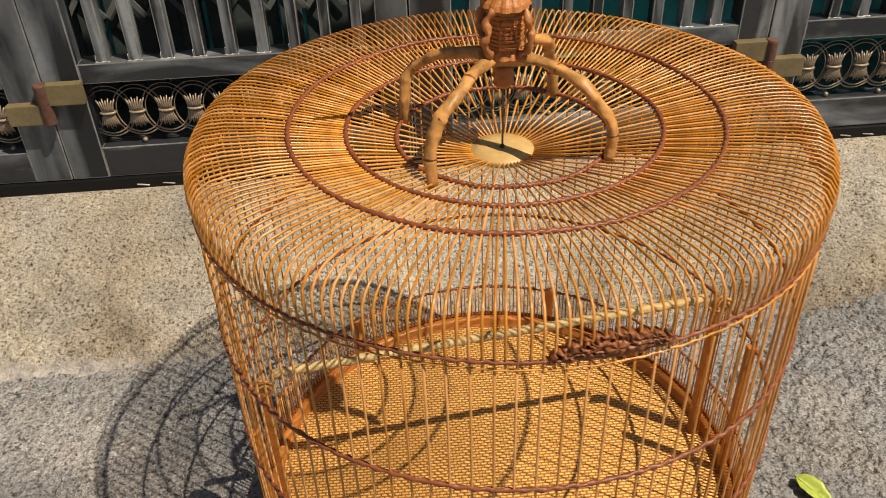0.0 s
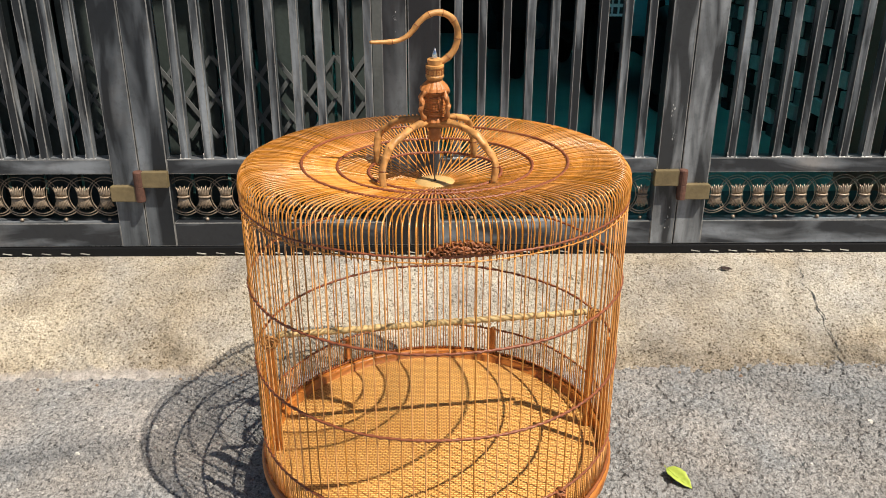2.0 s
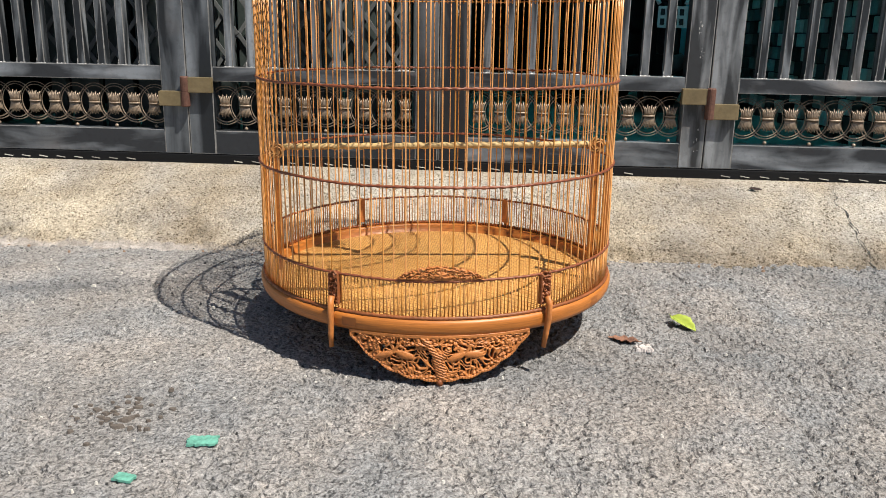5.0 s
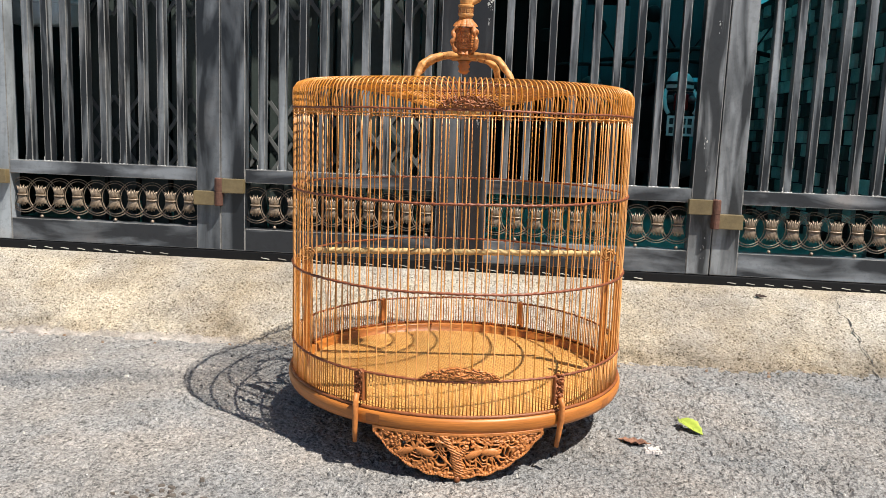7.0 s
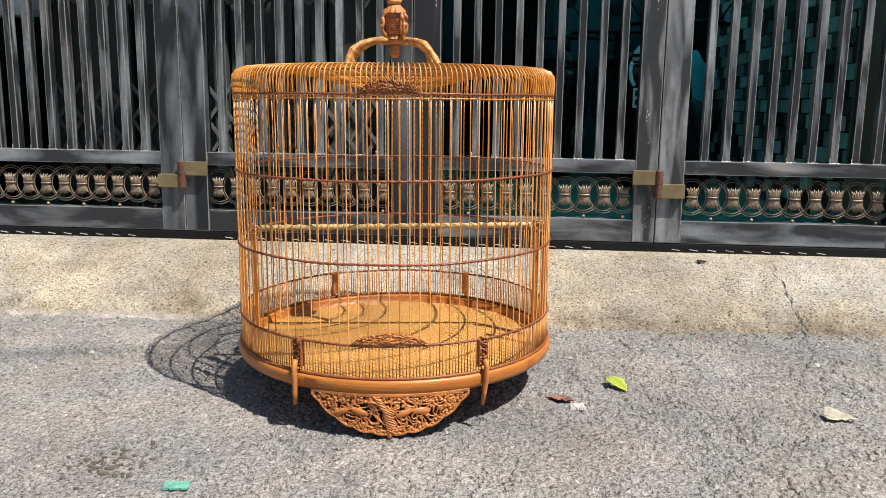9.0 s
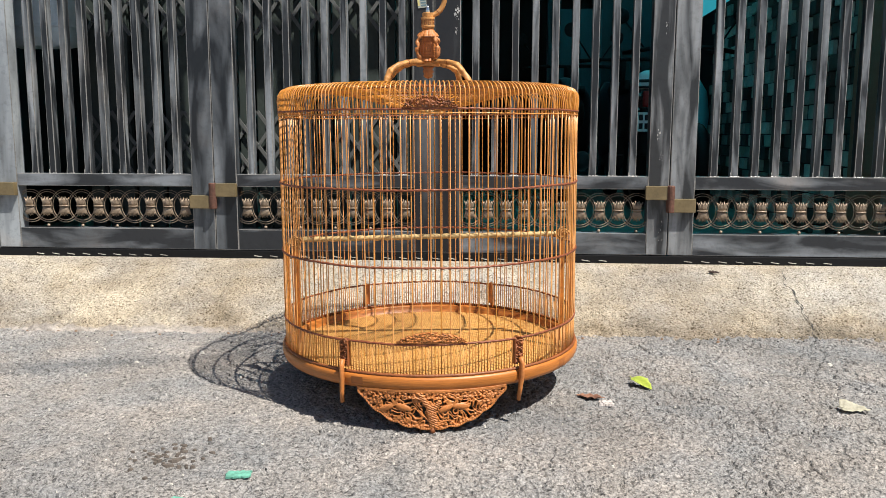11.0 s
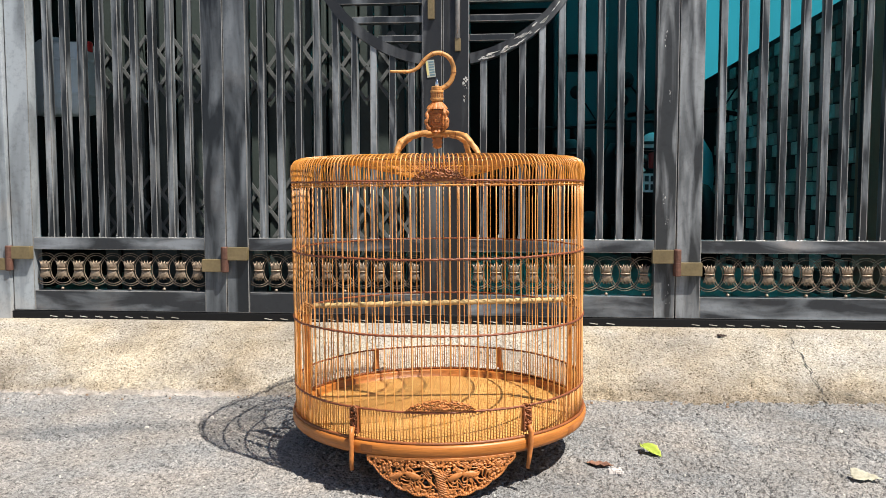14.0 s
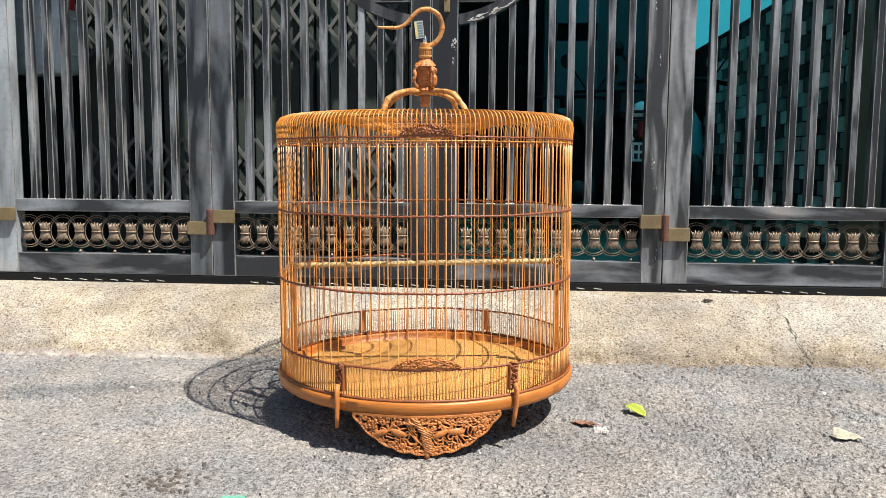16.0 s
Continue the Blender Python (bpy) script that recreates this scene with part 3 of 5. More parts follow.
wd = bmesh.new()
tube(wd, [(0.0032 * k - 0.0144, -0.0006 - 0.0006 * math.sin(5 * k), 0.0004 * math.sin(3 * k)) for k in range(10)], lambda t, q: 0.0011 + 0.0005 * math.sin(14 * t), 6)
tube(wd, [(-0.0112, 0.0, 0.0), (-0.0118, 0.0, 0.006), (-0.0114, 0.001, 0.014)], lambda t, q: 0.0010 - 0.0007 * t, 5)
WELD = mesh_of("weld_bead", wd)
WELD.materials.append(material("bare_weld_metal", (0.62, 0.62, 0.61), 0.4, 0.3, vary=0.45, scale=60, fine=300, random_tint=0.4))


def gate_leaf(x0, x1, first, pitch, count, posts, label, arc=False):
    leaf = thing("gate_leaf", label, "gate", group="gate leaves")
    p0, p1 = posts
    for a, b in ((x0, p0), (p1, x1)):
        # post tone by x: pale far left, cloudier near 0.6, darker at the middle
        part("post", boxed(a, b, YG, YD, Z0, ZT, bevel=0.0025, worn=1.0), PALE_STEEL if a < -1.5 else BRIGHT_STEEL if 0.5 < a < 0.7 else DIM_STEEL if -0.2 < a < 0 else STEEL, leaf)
    part("bottom_rail", boxed(p0, p1, YG + 0.002, YD - 0.002, Z0, Z1, bevel=0.002, worn=1.0), RAIL, leaf)
    part("middle_rail", boxed(p0, p1, YG + 0.002, YD - 0.002, Z2, Z3, bevel=0.002, worn=1.0), RAIL, leaf)
    part("top_rail", boxed(p0, p1, YG + 0.002, YD - 0.002, ZT - 0.05, ZT, bevel=0.002), RAIL, leaf)
    for k in range(count):
        x = first + pitch * k
        top = ZT - 0.05
        if arc:
            d = x + BW / 2 - ARC_X
            if abs(d) < ARC_R - 0.01:
                top = ARC_Z - math.sqrt(ARC_R ** 2 - d * d) + 0.012
        part("bar", boxed(x, x + BW, BY0, BY1, Z3 - 0.002, top, bevel=0.0022, worn=1.0), BARS_PAINT, leaf)
        part("weld_bead", WELD, EDGE, leaf, m=pose(x + BW / 2, BY0 - 0.0004, Z3 + 0.0006))
    step = (p1 - p0) / 10
    for k in range(10):
        x = p0 + step * (k + 0.5)
        part("wheat_casting", WHEAT, BRONZE, leaf, m=pose(x, 1.1000, 0.3215))
        part("ring_casting", RING, BRONZE, leaf, m=pose(x, 1.1045, 0.3205))
        if k % 2:
            part("casting_knob", KNOB, BRONZE, leaf, m=pose(x, 1.102, 0.2560))
    if arc:
        left = x1 < 0.1
        pts = []
        for k in range(121):
            a = math.pi * (0.5 + 0.5 * k / 120) if left else math.pi * (0.5 - 0.5 * k / 120)
            pts.append((ARC_X + ARC_R * math.cos(a), ARC_Z - ARC_R * math.sin(a)))
        ab = bmesh.new()
        outline = [p for p in pts if p0 - 0.002 < p[0] < p1 + 0.002]
        inner = [(ARC_X + (x - ARC_X) * (1 - 0.032 / ARC_R), ARC_Z + (z - ARC_Z) * (1 - 0.032 / ARC_R)) for x, z in outline]
        plate(ab, outline + inner[::-1], YG + 0.004, YD - 0.008)
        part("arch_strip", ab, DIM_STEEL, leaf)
        for z in (1.052, 1.112, 1.172, 1.232, 1.292, 1.352):
            half = math.sqrt(max(0, (ARC_R - 0.02) ** 2 - (ARC_Z - z) ** 2))
            a, b = (max(p0, ARC_X - half), p1) if left else (p0, min(p1, ARC_X + half))
            part("cross_bar", boxed(a, b, BY0, BY1, z, z + 0.021, bevel=0.002, worn=1.0), STEEL, leaf)
    return leaf


gate_leaf(-1.540, -0.803, -1.416, 0.0597, 9, (-1.466, -0.876), "worn grey steel gate leaf with vertical bars")
gate_leaf(-0.801, -0.0925, -0.691, 0.0612, 9, (-0.728, -0.155), "grey steel gate leaf with part of a round arch", arc=True)
gate_leaf(-0.0895, 0.637, 0.027, 0.061, 9, (-0.008, 0.573), "grey steel gate leaf with scraped round arch", arc=True)
leaf_c = bpy.data.objects["gate_leaf.002"]
SCRAPE = material("bare_scraped_metal", (0.72, 0.72, 0.70), 0.5, 0.2, vary=0.4, scale=120, fine=400)
SCUFF = material("dull_scuffed_metal", (0.58, 0.58, 0.57), 0.5, 0.1, vary=0.4, scale=120, fine=400)
rs = random.Random(5)
SCUFFS = ((), ((-0.12, 0.78),),
          ((0.595, 1.045), (0.612, 0.885), (0.601, 0.553), (0.608, 0.489), (0.615, 0.262), (-0.02, 0.93), (-0.018, 0.918), (-0.023, 0.876), (-0.04, 0.60)))
for k in range(44):
    a = radians(-76 + 30 * rs.random()) if k < 34 else radians(-46 + 36 * rs.random())
    r0 = ARC_R - rs.uniform(0.003, 0.016) * (1.5 if k % 5 == 0 else 1)
    w, n_ = rs.uniform(0.005, 0.020), 11
    cx, cz = ARC_X + r0 * math.cos(a), ARC_Z + r0 * math.sin(a)
    ring_ = []
    for j in range(n_):
        q = 2 * math.pi * j / n_
        u, v = w * math.cos(q) * rs.uniform(0.6, 1.2), 0.0020 * math.sin(q) * rs.uniform(0.1, 1.6)
        ring_.append((cx - u * math.sin(a) + v * math.cos(a), cz + u * math.cos(a) + v * math.sin(a)))
    part("scrape", plate(bmesh.new(), ring_, YG + 0.0032, YG + 0.0048), SCRAPE, leaf_c, "scraped bare patch")
for k in range(7):
    cx, cz, w = -0.022 + rs.gauss(0, 0.0045), 0.93 + rs.gauss(0, 0.008), rs.uniform(0.0015, 0.0040)
    ring_ = [(cx + w * math.cos(2 * math.pi * j / 8) * rs.uniform(0.4, 1.3), cz + 1.3 * w * math.sin(2 * math.pi * j / 8) * rs.uniform(0.4, 1.3)) for j in range(8)]
    part("scrape", plate(bmesh.new(), ring_, YG - 0.0006, YG + 0.001), SCRAPE, leaf_c, "scraped bare patch")
for leaf_, spots in ((leaf_c, SCUFFS[2]), (bpy.data.objects["gate_leaf.001"], SCUFFS[1]), (bpy.data.objects["gate_leaf"], SCUFFS[0])):
    for cx, cz in spots:
        for k in range(rs.randint(7, 10)):
            px_, pz_, w = cx + rs.gauss(0, 0.0035), cz + rs.gauss(0, 0.012), rs.choice((0.0004, 0.0006, 0.0009, 0.0013))
            tall = rs.uniform(1, 5)
            ring_ = [(px_ + w * math.cos(2 * math.pi * j / 7) * rs.uniform(0.4, 1.2), pz_ + tall * w * math.sin(2 * math.pi * j / 7) * rs.uniform(0.4, 1.2)) for j in range(7)]
            part("scuff", plate(bmesh.new(), ring_, YG - 0.0006, YG + 0.001), SCUFF, leaf_, "bare scuff")
gate_leaf(0.640, 1.378, 0.762, 0.061, 9, (0.715, 1.306), "worn grey steel gate leaf beside the arched leaves")


def hinge(leaf, x, s):
    bm = bmesh.new()
    lathe(bm, [(0.011, 0.318), (0.0125, 0.320), (0.0125, 0.3585), (0.0118, 0.359), (0.0118, 0.3605), (0.0125, 0.361), (0.0125, 0.398), (0.011, 0.401)], 16, Matrix.Translation((x, 1.0690, 0)))
    h = part("hinge", bm, RUST, leaf, "rusty hinge barrel with tan painted plates")
    for s_, z0, z1 in ((-s, 0.357, 0.399), (s, 0.319, 0.360)):
        u, v = sorted((x + s_ * 0.008, x + s_ * 0.076))
        part("hinge_plate", boxed(u, v, 1.0635, 1.0845, z0, z1, bevel=0.002), HINGE, h, "tan painted plate")


LEAVES = [o for o in bpy.data.objects if o.name.startswith("gate_leaf")]
LEAVES.sort(key=lambda o: o.name)
hinge(LEAVES[3], 0.640, 1)
hinge(LEAVES[0], -0.802, -1)
hinge(LEAVES[3], 1.380, 1)
hinge(LEAVES[0], -1.542, -1)

bm = boxed(-3, 3, 1.078, 1.15, 0.146, 0.181, bevel=0.002)
track = tagged(part("threshold_rail", bm, TRACK, None), "black steel floor track under the gate", "rail", kind="structure")
bm = box(bmesh.new(), -0.0125, 0.0125, -0.001, 0.001, -0.0010, 0.0010)
SLOT = mesh_of("slot_edge", bm, False)
for k in range(52):
    x = -1.45 + 0.0525 * k
    if -1.43 < x < 1.15 and not -0.96 < x < -0.70 and not 0.48 < x < 0.665:
        part("slot_edge", SLOT, GRIT, track, m=pose(x, 1.0768, 0.1645, 0, 8))
for x0, x1, n_ in ((-6, -1.616, "wall_left"), (1.385, 6, "wall_right")):
    tagged(part(n_, boxed(x0, x1, 1.10, 1.35, 0.1, 2.5), PLASTER, None), "plain grey gate pillar", "wall", kind="structure")
jamb = tagged(part("gate_jamb", boxed(-1.615, -1.544, 1.070, 1.14, 0.146, 1.95, bevel=0.003), PALE_STEEL, None), "worn grey steel gate jamb", "jamb", kind="structure")
# label stuck on the post, its print unreadable
PAPER = material("label_paper", (0.42, 0.45, 0.41), 0.3, vary=0.2)
tag = thing("sticker", "small yellow and blue printed label stuck on a gate post", "sticker", at=pose(-0.129, YG - 0.002, 0.966, 0, -6.5, 0))
part("paper", boxed(-0.0135, 0.0135, -0.0006, 0.0012, -0.0265, 0.0265), PAPER, tag, "glossy white paper")
YEL = material("yellow_print", (0.62, 0.55, 0.24), 0.4, vary=0.1)
BLU = material("blue_print", (0.13, 0.21, 0.25), 0.4, vary=0.1)
part("print_bar", boxed(-0.013, -0.007, -0.0012, 0, -0.020, 0.024), YEL, tag)
for k in range(6):
    part("print_bar", boxed(-0.004, 0.012, -0.0012, 0, -0.022 + 0.008 * k, -0.0175 + 0.008 * k), BLU, tag)
bolt = thing("drop_bolt", "tan painted steel bolt on the gate post", "bolt")
part("plate", boxed(-0.052, -0.034, YG - 0.012, YG, 1.018, 1.058, bevel=0.002), HINGE, bolt)
part("plate", boxed(-0.137, -0.116, YG - 0.012, YG, 1.118, 1.19, bevel=0.002), HINGE, bolt)
bm = bmesh.new()
lathe(bm, [(0.006, 1.056), (0.0075, 1.058), (0.0075, 1.42), (0.006, 1.422)], 14, Matrix.Translation((-0.043, YG - 0.008, 0)))
part("rod", bm, EDGE, bolt, "rubbed bare steel rod", smooth=True)

def smooth_path(pts, n):
    out, p = [], [Vector(q) for q in pts]
    p = [p[0] * 2 - p[1]] + p + [p[-1] * 2 - p[-2]]
    for i in range(1, len(p) - 2):
        for k in range(n):
            t = k / n
            a, b, c, d = p[i - 1], p[i], p[i + 1], p[i + 2]
            out.append(0.5 * ((2 * b) + (c - a) * t + (2 * a - 5 * b + 4 * c - d) * t * t + (3 * b - a - 3 * c + d) * t ** 3))
    return out + [p[-2]]


# ---- cage ----
CAGE = thing("birdcage", "round varnished bamboo birdcage standing on the road", "birdcage", at=pose(-0.0294, 0.3133, 0.0075, 0.25, -0.4, 6.0) @ Matrix.Diagonal((1.039, 1.039, 1.055, 1)))
R = 0.306
H2, H3, H4, RIM1, RIM0 = 0.426, 0.291, 0.155, 0.100, 0.073
DOME = [(R, 0.553), (R + 0.001, 0.570), (R + 0.0022, 0.585), (R + 0.0005, 0.5965), (R - 0.006, 0.6055), (R - 0.018, 0.6105), (R - 0.036, 0.6115), (0.235, 0.6090), (0.210, 0.6050), (0.155, 0.5960), (0.106, 0.5845), (0.070, 0.5755), (0.028, 0.5660)]


def rod(name, pts, r0, r1=None, sides=6, mat=None):
    bm = bmesh.new()
    tube(bm, [(r, 0, z) for r, z in pts], (lambda t, a: r0 + ((r1 or r0) - r0) * t), sides)
    me = mesh_of(name, bm)
    me.materials.append(mat or BAMBOO)
    return me


N = 112
BARS = [rod("bar", [(R, RIM1 - 0.004)] + [(R + random.uniform(-0.0010, 0.0010), z) for z in (0.16, 0.22, 0.29, 0.36, 0.43, 0.50)] + [(R, 0.562)], random.uniform(0.00095, 0.00118), mat=BAR_BAMBOO) for k in range(6)]
LONG = rod("dome_splint", DOME, 0.0012, 0.0011)
SHORT = [rod("dome_splint", [(r, z + random.uniform(-0.0006, 0.0006)) for r, z in DOME[:n_]], 0.0012, 0.0011) for n_ in (10, 10, 10)]
MIDDLE = rod("dome_splint", DOME[:11], 0.0012, 0.0011)
PICKET = rod("short_bar", [(R, RIM1 - 0.004), (R, H4 + 0.002)], 0.00095, mat=BAR_BAMBOO)
for k in range(N):
    part("bar", BARS[k % 6], BAMBOO, CAGE, m=pose(0, 0, 0, 0, 0, 360 * k / N + random.uniform(-0.12, 0.12)))
for k in range(2 * N):
    part("dome_splint", (SHORT[k % 3] if k % 2 else MIDDLE) if k % 4 else LONG, BAMBOO, CAGE, m=pose(0, 0, 0, 0, 0, 180 * k / N + random.uniform(-0.1, 0.1)))
for k in range(2 * N):
    part("short_bar", PICKET, BAMBOO, CAGE, m=pose(0, 0, 0, 0, 0, 360 / N * (k // 2 + (k % 2 + 1) / 3) + random.uniform(-0.06, 0.06)))


def hoop(r, z, w, label="reddish brown bound hoop", lift=0.0, mat=None):
    bm = bmesh.new()
    ph = random.uniform(0, 6)
    pts = [((r + lift + 0.0004 * math.sin(112 * a)) * math.cos(a), (r + lift + 0.0004 * math.sin(112 * a)) * math.sin(a), z + 0.0005 * math.sin(9 * a + ph) + 0.0002 * math.sin(56 * a))
           for a in (2 * math.pi * k / 840 for k in range(840))]
    tube(bm, pts, lambda t, q: w * (0.92 + 0.26 * math.cos(2 * q + 2 * math.pi * 140 * t)), 8, closed=True)
    part("hoop", bm, mat or BAMBOO_DARK, CAGE, label, smooth=True)


for r, z, w, lift in ((R, 0.5635, 0.0018, 0.0010), (R, H2, 0.0022, 0.001), (R, H3, 0.0023, 0.001), (R, H4, 0.0022, 0.001), (0.210, 0.606, 0.0024, 0), (0.155, 0.597, 0.0024, 0), (0.106, 0.5855, 0.0024, 0)):
    hoop(r, z, w, lift=lift)
hoop(R, 0.5562, 0.0009, "pale thin bamboo hoop", 0.001, BAMBOO)
bm = bmesh.new()
lathe(bm, [(0.004, 0.5605), (0.031, 0.5617), (0.033, 0.5645), (0.032, 0.5677), (0.016, 0.5687), (0.004, 0.5685)], 40)
disc = part("top_disc", bm, DISC, CAGE, "pale turned wooden disc", smooth=True)
bm = bmesh.new()
lathe(bm, [(0.0005, 0.5665), (0.0028, 0.569), (0.0022, 0.571), (0.0005, 0.5715)], 10)
part("pin", bm, INK, disc)

# base hoop in two layers, with a bound lip
bm = bmesh.new()
lathe(bm, [(R - 0.010, RIM0 + 0.002), (R - 0.008, RIM0 - 0.002), (R + 0.001, RIM0 - 0.002), (R + 0.0045, RIM0 + 0.001), (R + 0.0068, 0.079), (R + 0.0082, 0.086), (R + 0.0078, 0.0925), (R + 0.0052, 0.0965), (R - 0.008, 0.097), (R - 0.010, 0.094), (R - 0.010, RIM0 + 0.002)], 160)
base = part("base_hoop", bm, HONEY, CAGE, "wide honey-coloured bamboo base hoop", smooth=True)
bm = bmesh.new()
tube(bm, circle(R + 0.0022, 0.0990, 1260, 0.0002, 70), lambda t, q: 0.0029 + 0.0004 * math.cos(2 * q + 2 * math.pi * 210 * t), 8, closed=True)
part("bound_lip", bm, CARVED_DARK, base, "brown wrapped binding", smooth=True)
SCORCH = material("scorched_bamboo", (0.36, 0.115, 0.022), 0.42, vary=0.5, scale=40, fine=120)
for a in (-118, -38, 60, 150):
    bm = bmesh.new()
    out = []
    for k in range(9):
        q = radians(a + k * 0.55)
        for r_, z_ in ((R + 0.0078, 0.0790), (R + 0.0086, 0.0860), (R + 0.0083, 0.0920)):
            out.append(bm.verts.new((r_ * math.cos(q), r_ * math.sin(q), z_)))
    for k in range(8):
        for c in (0, 1):
            bm.faces.new((out[3 * k + c], out[3 * k + 3 + c], out[3 * k + 4 + c], out[3 * k + 1 + c]))
    part("node_mark", bm, SCORCH, base, "dark bamboo node mark", smooth=True)
bm = bmesh.new()
lathe(bm, [(0.0001, 0.0735), (R - 0.0105, 0.0735), (R - 0.0105, 0.0805), (0.0001, 0.0805)], 96)
part("woven_floor", bm, MAT, CAGE, "woven yellow rattan floor")


def carving(half, low, high, nx, nz, thick, field, name):
    """A pierced relief on the cage's curved side. low and high give its outline by the share of its half width; field(u, v, x, z) the depth, or None for a hole."""
    xs = np.linspace(-1, 1, nx + 1)
    cell = {}
    for i in range(nx):
        u = (xs[i] + xs[i + 1]) / 2
        a, b = low(u), high(u)
        for j in range(nz):
            v = (j + 0.5) / nz
            if b - a < 0.001:
                continue
            h = field(u, v, u * half, a + (b - a) * v)
            if h is not None:
                cell[i, j] = h
    hv = {}
    for (i, j), h in cell.items():
        for c in ((i, j), (i + 1, j), (i, j + 1), (i + 1, j + 1)):
            hv.setdefault(c, []).append(h)
    verts, index, faces = [], {}, []

    def vert(c, back):
        if (c, back) not in index:
            u = xs[c[0]]
            a, b = low(u), high(u)
            z = a + (b - a) * c[1] / nz
            rad = R - 0.003 if back else R - 0.003 + thick * (0.35 + 0.65 * sum(hv[c]) / len(hv[c]))
            q = u * half / R
            index[c, back] = len(verts)
            verts.append((rad * math.sin(q), -rad * math.cos(q), z))
        return index[c, back]

    for (i, j) in cell:
        q = [(i, j), (i + 1, j), (i + 1, j + 1), (i, j + 1)]
        faces.append([vert(c, False) for c in q])
        faces.append([vert(c, True) for c in reversed(q)])
        for k, nb in enumerate(((i, j - 1), (i + 1, j), (i, j + 1), (i - 1, j))):
            if nb not in cell:
                a, b = q[k], q[(k + 1) % 4]
                faces.append([vert(b, False), vert(a, False), vert(a, True), vert(b, True)])
    me = bpy.data.meshes.new(name)
    me.from_pydata(verts, [], faces)
    me.update()
    for p in me.polygons:
        p.use_smooth = True
    return me


def scroll(x, z, s, seed):
    """Ridged, curling relief: 0 in the gaps, 1 on the ridges."""
    p = Vector((x * s, z * s, seed))
    w = Vector((noise.noise(p * 0.55 + Vector((3, 1, 0))), noise.noise(p * 0.55 + Vector((7, 9, 4))), 0)) * 1.1
    return 1 - abs(noise.noise(p + w)) * 2.6


def near_line(x, z, a, b):
    d = Vector((b[0] - a[0], b[1] - a[1]))
    t = max(0, min(1, ((x - a[0]) * d.x + (z - a[1]) * d.y) / d.length_squared))
    return math.hypot(x - a[0] - d.x * t, z - a[1] - d.y * t)


APRON = 0.1390
CRANES = ((-0.083, 0.040, 0.35, 1), (-0.052, 0.042, -0.30, -1), (0.024, 0.040, 0.42, 1), (0.050, 0.043, -0.05, -1))


def clumps(x, z, size, seed):
    """Small round leaves packed at random: 1 in the middle of each, 0 between them."""
    best = 0.0
    i, j = math.floor(x / size), math.floor(z / size)
    for a in (-1, 0, 1):
        for b in (-1, 0, 1):
            c = noise.cell_vector(Vector((i + a + 0.5, j + b + 0.5, seed)))
            d = math.hypot(x / size - i - a - abs(c.x) % 1, z / size - j - b - abs(c.y) % 1)
            best = max(best, 1 - d / 0.62)
    return best


def apron_low(u):
    return 0.0725 - 0.068 * (1 - 0.93 * abs(u) ** 2.4) - 0.0034 * abs(math.sin(u * 14.137)) - 0.002 * max(0, 1 - abs(u) * 9)


def apron_field(u, v, x, z):
    low = apron_low(u)
    if z > 0.0690 or z - low < 0.0032 or abs(u) > 0.972:
        return 0.80 + 0.08 * math.sin(x * 1500) if z < 0.069 else 0.72
    best = 0.0
    for cx, cz, tilt, way in CRANES:
        dx, dz = x - cx, z - cz
        ex, ez = dx * math.cos(tilt) + dz * math.sin(tilt), dz * math.cos(tilt) - dx * math.sin(tilt)
        e = (ex / 0.0145) ** 2 + (ez / 0.0054) ** 2
        if e < 1:
            best = max(best, 0.62 + 0.38 * math.sqrt(1 - e) + 0.05 * math.sin(ex * 2700 + 1500 * abs(ez)))
        for k in (-0.0035, 0.0035):
            if near_line(x, z, (cx + k, cz - 0.004), (cx + k * 1.5, cz - 0.024)) < 0.0011:
                best = max(best, 0.62)
        hx, hz = cx + way * 0.016 * math.cos(tilt), cz + way * 0.016 * math.sin(tilt)
        if near_line(x, z, (hx, hz), (hx + way * 0.006, hz + 0.011)) < 0.0019 or near_line(x, z, (hx + way * 0.006, hz + 0.011), (hx + way * 0.013, hz + 0.008)) < 0.0016:
            best = max(best, 0.75)
    for a_, b_, w in (((0.004, 0.006), (-0.003, 0.040), 0.0085), ((-0.003, 0.038), (-0.022, 0.066), 0.0052), ((0.002, 0.036), (0.012, 0.052), 0.0042), ((-0.016, 0.058), (-0.034, 0.060), 0.003)):
        d = near_line(x, z, a_, b_)
        if d < w:
            best = max(best, 0.55 + 0.40 * math.sqrt(1 - (d / w) ** 2) + 0.14 * math.sin(z * 1500 + x * 700 + 3 * noise.noise(Vector((x * 300, z * 300, 1)))))
    tuft = clumps(x, z, 0.0072, 3.0)
    edge = abs(u) > 0.66 or z > 0.058 or z - low < 0.012
    if edge and tuft > 0.08:
        best = max(best, 0.30 + 0.62 * tuft + 0.10 * math.sin(40 * tuft))
    vine = scroll(x, z, 120, 2.0)
    if vine > (0.44 if edge else 0.58):
        best = max(best, 0.20 + 0.55 * vine)
    return best or None


apron = carving(APRON, apron_low, lambda u: 0.0735, 420, 150, 0.0105, apron_field, "apron")
apron.materials.append(CARVED)
for a in (0, 120, 240):
    ap = part("apron", apron, CARVED, CAGE, "pierced apron carved with two cranes and scrolls", m=pose(0, 0, 0, 0, 0, a))
    bm = bmesh.new()
    lathe(bm, [(0.0005, -0.0072), (0.0044, -0.0060), (0.0056, -0.003), (0.0046, 0.0008), (0.0028, 0.0035)], 14, Matrix.Translation((0, -R - 0.0035, 0.001)))
    part("foot_knob", bm, CARVED_DARK, ap, smooth=True)


